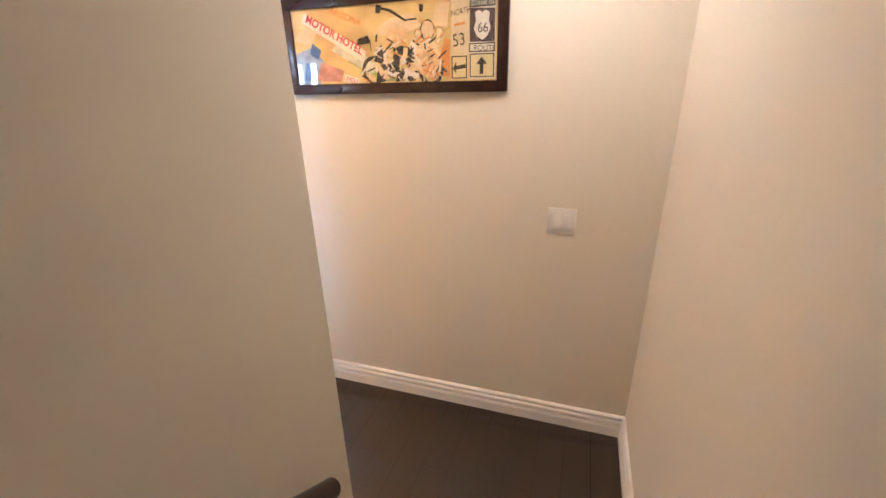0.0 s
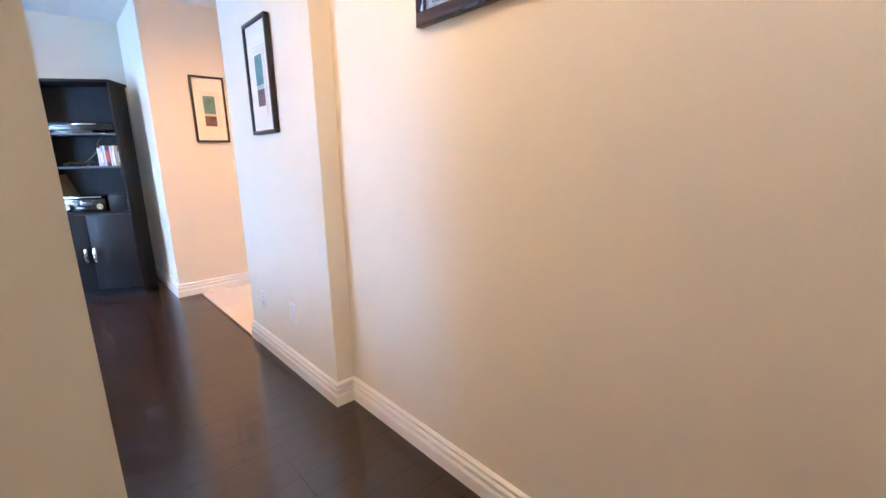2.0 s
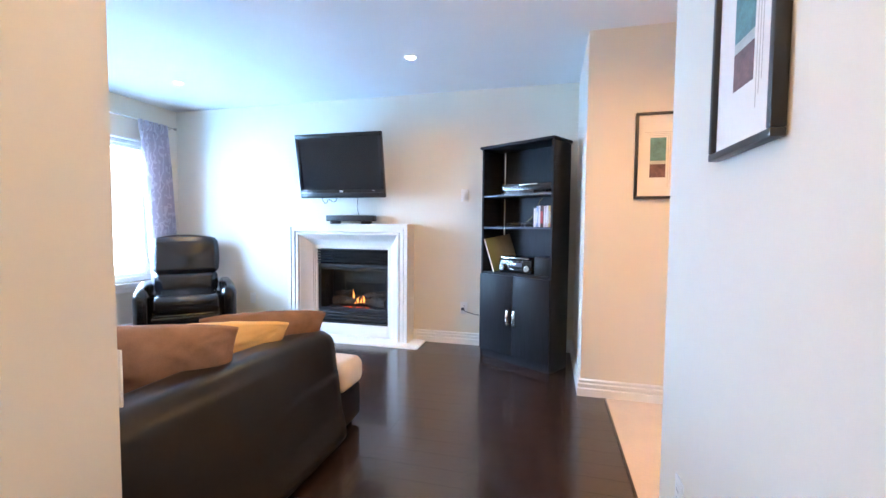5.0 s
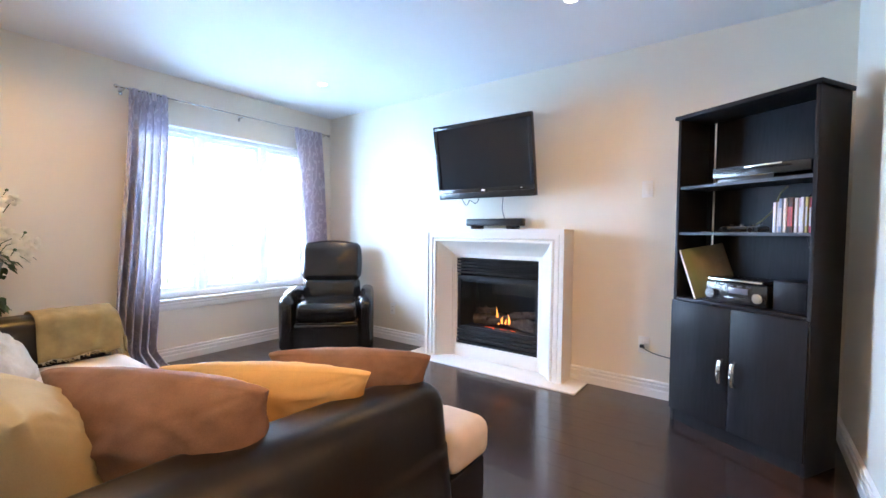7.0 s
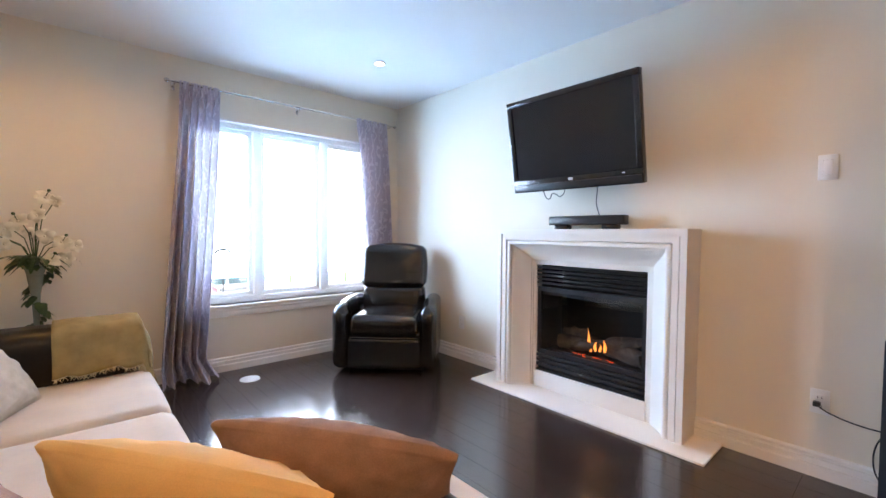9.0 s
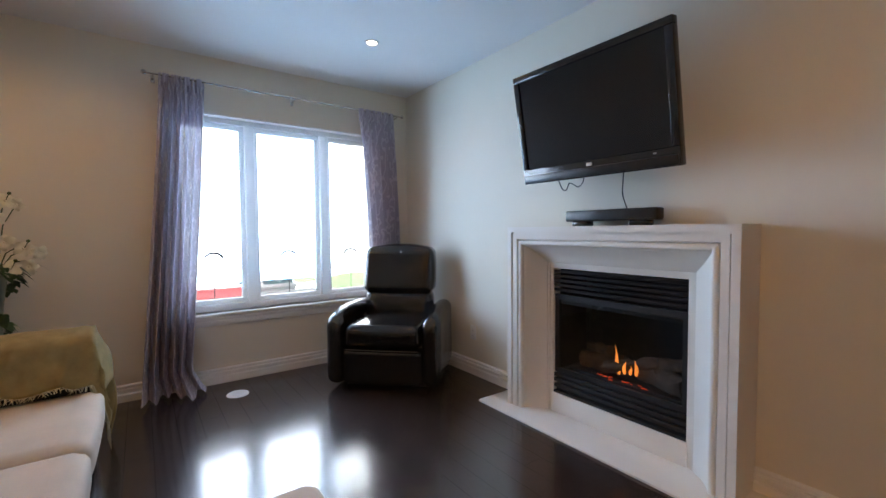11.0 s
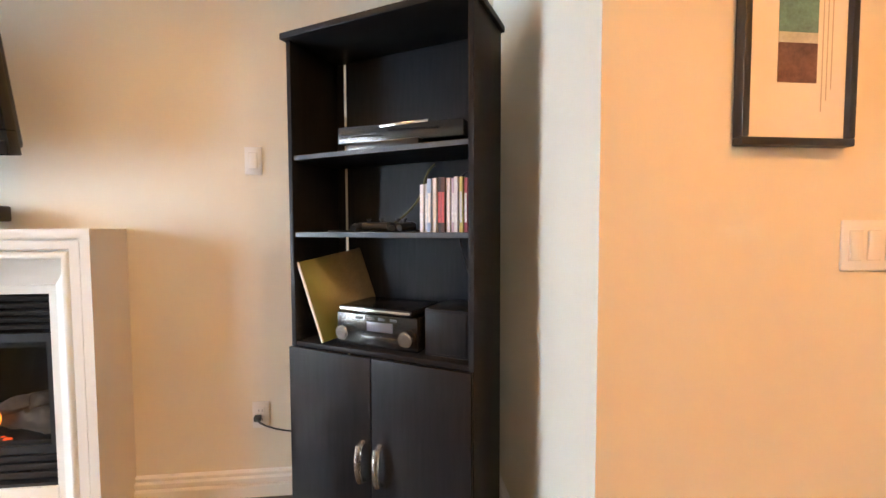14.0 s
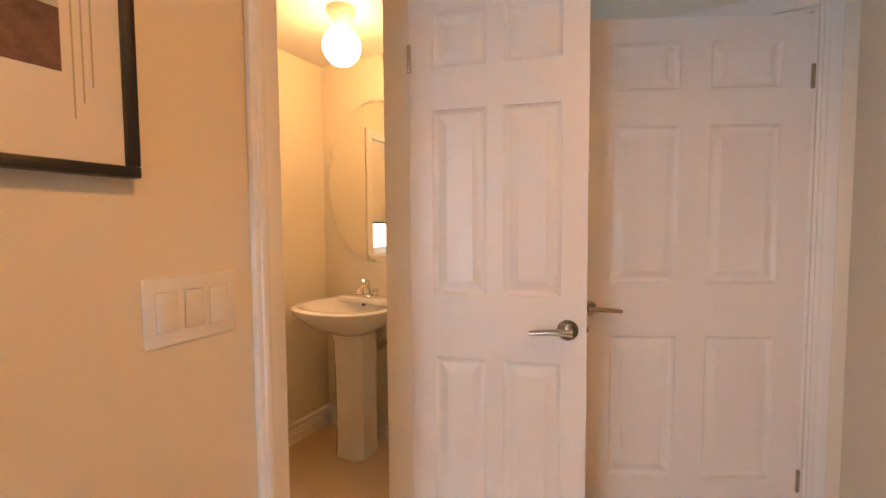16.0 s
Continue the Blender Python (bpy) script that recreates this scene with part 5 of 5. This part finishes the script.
RED, WHITEI, BLACKI, BLUEI, ORANGEI, YELI, TEALI = ink("red_ink", (0.55, 0.03, 0.04)), ink("white_ink", (0.80, 0.76, 0.66)), ink("black_ink", (0.02, 0.016, 0.015)), ink("blue_ink", (0.34, 0.46, 0.72), 0.5, 30), ink("orange_ink", (0.72, 0.28, 0.05)), ink("yellow_ink", (0.78, 0.66, 0.34)), ink("teal_ink", (0.62, 0.62, 0.46), 0.4, 30)
CREAMI = ink("pale_orange_ink", (0.86, 0.62, 0.36), 0.25)
flat("wash", [(0.0, 0.0), (0.12, 0.0), (0.16, 0.3), (0.08, 0.5), (0.0, 0.42)], BLUEI, 0.0004, "blue wash")
flat("wash", [(0.10, 0.05), (0.24, 0.02), (0.26, 0.18), (0.14, 0.30)], ink("faded_red_ink", (0.62, 0.30, 0.24), 0.5, 30), 0.0006)
flat("wash", [(0.20, 0.45), (0.40, 0.12), (0.46, 0.2), (0.26, 0.6)], TEALI, 0.0005)
flat("wash", [(0.28, 0.30), (0.46, 0.02), (0.56, 0.02), (0.40, 0.34)], ink("green_ink", (0.35, 0.42, 0.10), 0.4), 0.0004)
for pts in ([(0.42, 0.62), (0.50, 0.80), (0.62, 0.86), (0.66, 0.70), (0.56, 0.60)], [(0.56, 0.30), (0.62, 0.56), (0.72, 0.50), (0.76, 0.26), (0.66, 0.16)], [(0.00, 0.60), (0.06, 0.78), (0.13, 0.70), (0.10, 0.52)], [(0.70, 0.70), (0.74, 0.96), (0.79, 0.94), (0.78, 0.66)]):
    flat("wash", pts, CREAMI, 0.0003)
flat("wash", [(0.72, 0.10), (0.77, 0.55), (0.79, 0.50), (0.79, 0.05)], ORANGEI, 0.0005)
flat("wash", [(0.03, 0.05), (0.05, 0.30), (0.09, 0.28), (0.07, 0.04)], ink("deep_blue_ink", (0.08, 0.20, 0.48), 0.4), 0.0007)
for u0, u1, v0, v1 in ((0.880, 0.988, 0.04, 0.33), (0.798, 0.868, 0.03, 0.31), (0.878, 0.990, 0.345, 0.455), (0.880, 0.988, 0.865, 0.985)):
    for a0, a1, b0, b1 in ((u0, u1, v0, v0 + 0.014), (u0, u1, v1 - 0.014, v1), (u0, u0 + 0.005, v0, v1), (u1 - 0.005, u1, v0, v1)):
        flat("sign_border", [(a0, b0), (a1, b0), (a1, b1), (a0, b1)], BLACKI, 0.0029)
flat("banner", [(0.055, 0.83), (0.075, 0.95), (0.385, 0.42), (0.365, 0.28)], WHITEI, 0.0010, "white sign banner")
lettering("MOTOR HOTEL", 0.076, 0.845, 0.043, RED, 28.5, 0, 0.0022, 0.94, 0.0011)
lettering("ARIZONA", 0.205, 0.935, 0.034, ORANGEI, 22, 0.2, 0.0012, 1.0, 0.0008)
flat("banner", [(0.255, 0.02), (0.262, 0.13), (0.34, 0.06), (0.335, 0.0)], WHITEI, 0.0012)
lettering("MOT", 0.266, 0.045, 0.026, RED, 18, 0, 0.0022)
flat("panel", [(0.08, 0.42), (0.10, 0.56), (0.145, 0.46), (0.125, 0.33)], ink("dark_blue_ink", (0.04, 0.12, 0.30)), 0.0011)
# motorcycle drawn in flat inks
for cu_, cv_, ru, rv in ((0.42, 0.16, 0.065, 0.20), (0.70, 0.13, 0.06, 0.18)):
    for k in range(16):
        a0, a1 = 2 * math.pi * k / 16, 2 * math.pi * (k + 1) / 16
        pts = [(cu_ + ru * math.cos(a0), max(0, cv_ + rv * math.sin(a0))), (cu_ + ru * math.cos(a1), max(0, cv_ + rv * math.sin(a1))), (cu_ + ru * 0.74 * math.cos(a1), max(0, cv_ + rv * 0.74 * math.sin(a1))), (cu_ + ru * 0.74 * math.cos(a0), max(0, cv_ + rv * 0.74 * math.sin(a0)))]
        if max(p[1] for p in pts) - min(p[1] for p in pts) > 0.004:
            flat("wheel", pts, BLACKI, 0.0014)
random.seed(21)
for k in range(46):
    u, v = 0.44 + random.random() * 0.20, 0.03 + random.random() * 0.42
    a, r1, r2 = random.random() * 6.28, 0.012 + random.random() * 0.03, 0.008 + random.random() * 0.012
    c, s = math.cos(a), math.sin(a)
    flat("engine_detail", [(u + (c * p * r1 - s * q * r2), min(0.98, max(0.01, v + 2.6 * (s * p * r1 + c * q * r2)))) for p, q in ((-1, -1), (1, -1), (1, 1), (-1, 1))], (BLACKI, BLACKI, WHITEI, CREAMI)[k % 4], 0.0016 + 0.00004 * k)
flat("seat", [(0.34, 0.50), (0.345, 0.58), (0.40, 0.62), (0.405, 0.52)], BLACKI, 0.0015)
PEACHI = ink("peach_ink", (0.82, 0.50, 0.24), 0.35, 40)
flat("tank", [(0.48, 0.52), (0.50, 0.66), (0.55, 0.70), (0.59, 0.64), (0.585, 0.54), (0.53, 0.48)], PEACHI, 0.0019)
flat("fender", [(0.63, 0.24), (0.64, 0.36), (0.69, 0.40), (0.74, 0.34), (0.75, 0.16), (0.70, 0.06), (0.65, 0.10)], PEACHI, 0.0018)
for cu_, cv_, ru, rv in ((0.69, 0.64, 0.034, 0.13), (0.745, 0.60, 0.018, 0.07), (0.645, 0.60, 0.016, 0.06)):
    ring = [2 * math.pi * k / 14 for k in range(15)]
    flat("headlamp", [(cu_ + ru * math.cos(q), cv_ + rv * math.sin(q)) for q in ring[:-1]], CREAMI, 0.0020)
    for q0, q1 in zip(ring, ring[1:]):
        flat("lamp_rim", [(cu_ + ru * e * math.cos(q), cv_ + rv * e * math.sin(q)) for q, e in ((q0, 1.0), (q1, 1.0), (q1, 0.86), (q0, 0.86))], (BLACKI, ORANGEI)[int(q0 * 3) % 2], 0.0030)
for k in range(90):
    u, v = 0.36 + random.random() * 0.40, 0.02 + random.random() ** 1.4 * 0.56
    a, r1, r2 = random.choice((0.5, 0.9, 2.2, 2.6, 1.5)) + random.uniform(-0.2, 0.2), random.uniform(0.008, 0.030), random.uniform(0.0018, 0.005)
    c, s = math.cos(a), math.sin(a)
    flat("chrome_line", [(u + (c * p * r1 - s * q * r2), min(0.98, max(0.01, v + 2.6 * (s * p * r1 + c * q * r2)))) for p, q in ((-1, -1), (1, -1), (1, 1), (-1, 1))], (BLACKI, CREAMI, BLACKI, WHITEI, ORANGEI)[k % 5], 0.0036 + 0.000012 * k)
for pts in ([(0.455, 0.93), (0.46, 0.96), (0.52, 0.92), (0.60, 0.76), (0.585, 0.76), (0.51, 0.89)], [(0.58, 0.77), (0.60, 0.79), (0.64, 0.79), (0.64, 0.77)], [(0.445, 0.88), (0.45, 0.99), (0.475, 0.97), (0.47, 0.88)], [(0.655, 0.86), (0.655, 0.95), (0.675, 0.94), (0.67, 0.86)]):
    flat("handlebar", pts, BLACKI, 0.0021)
flat("sign_left", [(0.795, 0.02), (0.80, 0.99), (0.872, 1.0), (0.872, 0.02)], ink("sign_cream", (0.74, 0.60, 0.36)), 0.0022)
flat("sign_right", [(0.876, 0.02), (0.876, 1.0), (0.992, 1.0), (0.992, 0.02)], ink("sign_white", (0.80, 0.72, 0.56)), 0.0022)
flat("sign_dark", [(0.880, 0.47), (0.880, 0.86), (0.988, 0.84), (0.988, 0.46)], ink("sign_brown", (0.06, 0.03, 0.03)), 0.0026)
flat("shield", [(0.903, 0.80), (0.918, 0.83), (0.934, 0.80), (0.950, 0.83), (0.966, 0.79), (0.962, 0.71), (0.970, 0.62), (0.956, 0.53), (0.935, 0.485), (0.912, 0.53), (0.898, 0.62), (0.907, 0.71)], WHITEI, 0.0030)
flat("sign_yellow", [(0.880, 0.04), (0.880, 0.33), (0.988, 0.32), (0.988, 0.04)], YELI, 0.0026)
flat("sign_yellow", [(0.798, 0.03), (0.798, 0.30), (0.868, 0.33), (0.868, 0.03)], YELI, 0.0026)
lettering("HISTORIC", 0.886, 0.885, 0.024, BLACKI, 3, 0, 0.0032, 0.85, 0.0005)
lettering("66", 0.914, 0.575, 0.046, BLACKI, 0, 0, 0.0040, 0.9)
lettering("ROUTE", 0.896, 0.365, 0.028, BLACKI, 2, 0, 0.0032, 0.95)
lettering("NORTH", 0.800, 0.775, 0.030, BLACKI, -8, 0, 0.0032, 0.72)
lettering("53", 0.806, 0.42, 0.062, BLACKI, -8, 0, 0.0032, 0.85)
flat("smudge_line", [(0.812, 0.66), (0.812, 0.69), (0.86, 0.71), (0.86, 0.68)], ORANGEI, 0.0030)
flat("arrow", [(0.925, 0.08), (0.941, 0.08), (0.941, 0.20), (0.957, 0.20), (0.933, 0.29), (0.909, 0.20), (0.925, 0.20)], BLACKI, 0.0032)
flat("arrow", [(0.803, 0.16), (0.820, 0.24), (0.820, 0.19), (0.862, 0.21), (0.862, 0.16), (0.820, 0.14), (0.820, 0.09)], BLACKI, 0.0032)
pg = part("cover_glass", block(0.040, PWID - 0.040, -0.0200, -0.0190, 0.040, PHT - 0.040), GLASS, poster)
pg.visible_shadow = False

# ---- washroom ----
sk = thing("pedestal_sink", "white ceramic pedestal sink in the washroom", "sink", pose(3.36, 5.555, 0))
bm = bmesh.new()
prof = [(-0.195, 0.100, 0.0), (-0.195, 0.098, 0.03), (-0.193, 0.094, 0.10), (-0.195, 0.096, 0.45), (-0.20, 0.104, 0.66), (-0.22, 0.115, 0.74)]
rings = []
for xc, hw, z in prof:
    rings.append([bm.verts.new((xc - 0.005 + 0.10 * cx, hw * cy, z * 0.97)) for cx, cy in ((-1, -0.55), (-0.6, -1), (0.6, -1), (1, -0.6), (1, 0.6), (0.6, 1), (-0.6, 1), (-1, 0.55))])
for a, b in zip(rings, rings[1:]):
    for k in range(8):
        bm.faces.new((a[k], a[(k + 1) % 8], b[(k + 1) % 8], b[k]))
bm.faces.new(rings[0][::-1])
bm.faces.new(rings[-1])
part("pedestal", bm, CERAMIC, sk, smooth=30)
bm = bmesh.new()
rings = []
for f, z, cx in ((0.35, 0.70, -0.20), (0.75, 0.76, -0.22), (0.98, 0.83, -0.232), (1.0, 0.855, -0.235), (0.96, 0.865, -0.235), (0.84, 0.862, -0.235), (0.76, 0.845, -0.24), (0.55, 0.78, -0.24), (0.12, 0.755, -0.24)):
    ring = []
    for k in range(32):
        a = 2 * math.pi * k / 32
        c, s = math.cos(a), math.sin(a)
        ring.append(bm.verts.new((min(-0.004, cx - 0.02 + 0.262 * f * abs(c) ** 0.8 * (1 if c > 0 else -1)), 0.285 * f * abs(s) ** 0.8 * (1 if s > 0 else -1), z - 0.025)))
    rings.append(ring)
for a, b in zip(rings, rings[1:]):
    for k in range(32):
        bm.faces.new((a[k], a[(k + 1) % 32], b[(k + 1) % 32], b[k]))
bm.faces.new(rings[0][::-1])
bm.faces.new(rings[-1])
part("basin", bm, CERAMIC, sk, smooth=60)
part("deck", block(-0.12, -0.004, -0.20, 0.20, 0.815, 0.850, 0.012, 3), CERAMIC, sk)
part("overflow_hole", tube(bmesh.new(), [(-0.105, 0.0, 0.815), (-0.128, 0.0, 0.812)], 0.008, 10), BLACKPL, sk)
fc = part("faucet", block(-0.10, -0.05, -0.075, 0.075, 0.850, 0.863, 0.005), CHROME, sk, "chrome two-lever faucet")
part("spout", tube(bmesh.new(), [(-0.07, 0, 0.860), (-0.075, 0, 0.905), (-0.10, 0, 0.920), (-0.15, 0, 0.905), (-0.165, 0, 0.890)], 0.012, 12), CHROME, fc)
part("lever", tube(bmesh.new(), [(-0.07, 0, 0.920), (-0.075, 0, 0.940), (-0.12, 0.0, 0.950)], 0.008, 10), CHROME, fc)
for s in (-0.05, 0.05):
    part("tap", lathe(bmesh.new(), [(0.014, 0.860), (0.012, 0.880), (0.016, 0.887), (0.014, 0.900)], 14, (-0.075, s)), CHROME, fc)
part("drain_trap", tube(bmesh.new(), [(-0.10, -0.04, 0.74), (-0.10, -0.05, 0.60), (-0.06, -0.06, 0.56), (-0.004, -0.06, 0.58)], 0.018, 10), CHROME, sk)
mi = thing("oval_mirror", "frameless oval mirror above the washroom sink", "mirror", pose(3.36, 5.555, 1.515))
bm = bmesh.new()
a = [bm.verts.new((-0.012, 0.335 * math.cos(2 * math.pi * k / 48), 0.455 * math.sin(2 * math.pi * k / 48))) for k in range(48)]
bm.faces.new(a)
bmesh.ops.recalc_face_normals(bm, faces=bm.faces)
part("mirror_face", bm, MIRROR, mi, smooth=0)
bm = bmesh.new()
r0 = [bm.verts.new((-0.012, 0.335 * math.cos(2 * math.pi * k / 48), 0.455 * math.sin(2 * math.pi * k / 48))) for k in range(48)]
r1 = [bm.verts.new((-0.007, 0.350 * math.cos(2 * math.pi * k / 48), 0.470 * math.sin(2 * math.pi * k / 48))) for k in range(48)]
r2 = [bm.verts.new((-0.001, 0.350 * math.cos(2 * math.pi * k / 48), 0.470 * math.sin(2 * math.pi * k / 48))) for k in range(48)]
for a, b in ((r0, r1), (r1, r2)):
    for k in range(48):
        bm.faces.new((a[k], a[(k + 1) % 48], b[(k + 1) % 48], b[k]))
part("bevel", bm, MIRROR, mi, smooth=0)
gl = thing("globe_lamp", "glowing white globe ceiling lamp in washroom", "ceiling light", pose(2.88, 5.367, 2.24))
part("canopy", lathe(bmesh.new(), [(0.0005, 0.0), (0.066, 0.0), (0.066, -0.014), (0.050, -0.040), (0.043, -0.094), (0.0005, -0.094)][::-1], 24), WHITEPL, gl)
bm = bmesh.new()
bmesh.ops.create_uvsphere(bm, u_segments=28, v_segments=18, radius=0.086, matrix=Matrix.Translation((0, 0, -0.166)))
part("globe", bm, BULB, gl, "glowing opal glass globe", 80)
bw = thing("window_2", "small white washroom window with lowered blind", "window", pose(BX0, 5.95, 1.05), kind="structure")
w, h = BX1 - BX0, 0.85
bm = bmesh.new()
for x0, x1, z0, z1 in ((0, w, 0, 0.05), (0, w, h - 0.05, h), (0, 0.05, 0.05, h - 0.05), (w - 0.05, w, 0.05, h - 0.05)):
    box(bm, x0, x1, 0.03, 0.09, z0, z1, 0.004)
part("window_frame", bm, VINYL, bw)
bp = part("pane", block(0.05, w - 0.05, 0.055, 0.060, 0.05, h - 0.05), GLASS, bw)
bp.visible_shadow = False
part("window_sill", block(-0.06, w + 0.06, -0.03, 0.03, -0.025, 0.0, 0.005), TRIM, bw)
part("side_casing", blocks((-0.065, 0.0, -0.016, -0.001, 0.0, h + 0.06), (w, w + 0.065, -0.016, -0.001, 0.0, h + 0.06), (0.0, w, -0.016, -0.001, h, h + 0.06)), TRIM, bw)
bl = thing("roller_blind", "white roller blind lowered over washroom window", "blind", pose(BX0, 5.955, 1.05))
part("cloth", block(0.01, w - 0.01, 0.012, 0.015, 0.24, h - 0.02), BLIND, bl)
part("bottom_bar", block(0.01, w - 0.01, 0.008, 0.020, 0.225, 0.242, 0.003), BLACKPL, bl)
# Second glowing card stands in for daylight behind the washroom window.
structure("backdrop_garden", block(-2.0, 8.0, 11.0, 11.1, -0.7, 7.0), BACK, "glowing pale card for daylight behind the washroom", 0)

# ---- hardwood boards ----
floor_ob = bpy.data.objects["floor"]
BWID = 0.121
board_meshes = {}


def board(x0, x1, y, wid):
    key = (round(x1 - x0, 3), round(wid, 3))
    if key not in board_meshes:
        L, w, g, c = key[0], key[1], 0.0002, 0.0004
        bm = bmesh.new()
        lo = [bm.verts.new(p) for p in ((g, g, -0.009), (L - g, g, -0.009), (L - g, w - g, -0.009), (g, w - g, -0.009))]
        mi_ = [bm.verts.new((v.co.x, v.co.y, -0.0014)) for v in lo]
        hi = [bm.verts.new(p) for p in ((g + c, g + c, 0), (L - g - c, g + c, 0), (L - g - c, w - g - c, 0), (g + c, w - g - c, 0))]
        for a, b in ((lo, mi_), (mi_, hi)):
            for k in range(4):
                bm.faces.new((a[k], a[(k + 1) % 4], b[(k + 1) % 4], b[k]))
        bm.faces.new(hi)
        me = bpy.data.meshes.new("plank")
        bm.to_mesh(me)
        bm.free()
        me.materials.append(PLANK)
        board_meshes[key] = me
    ob = new("plank", board_meshes[key])
    ob.location = (x0, y, 0)
    ob.parent = floor_ob
    return ob


random.seed(3)
y = 0.06
while y < 5.80:
    xa = -3.30 if y > 2.26 else 0.0
    xb = 1.318 if y > 3.36 else 1.50
    cuts = [xa]
    x = xa + random.choice((0.4, 0.7, 1.0))
    while x < xb - 0.25:
        cuts.append(x)
        x += random.choice((0.9, 1.2, 1.5))
    cuts.append(xb)
    for a, b in zip(cuts, cuts[1:]):
        board(a, b, y, BWID)
    y += BWID
structure("trim_threshold", block(1.312, 1.326, 3.45, YO, 0.0, 0.005, 0.002), RAILW, "dark wooden threshold strip between boards and tile")
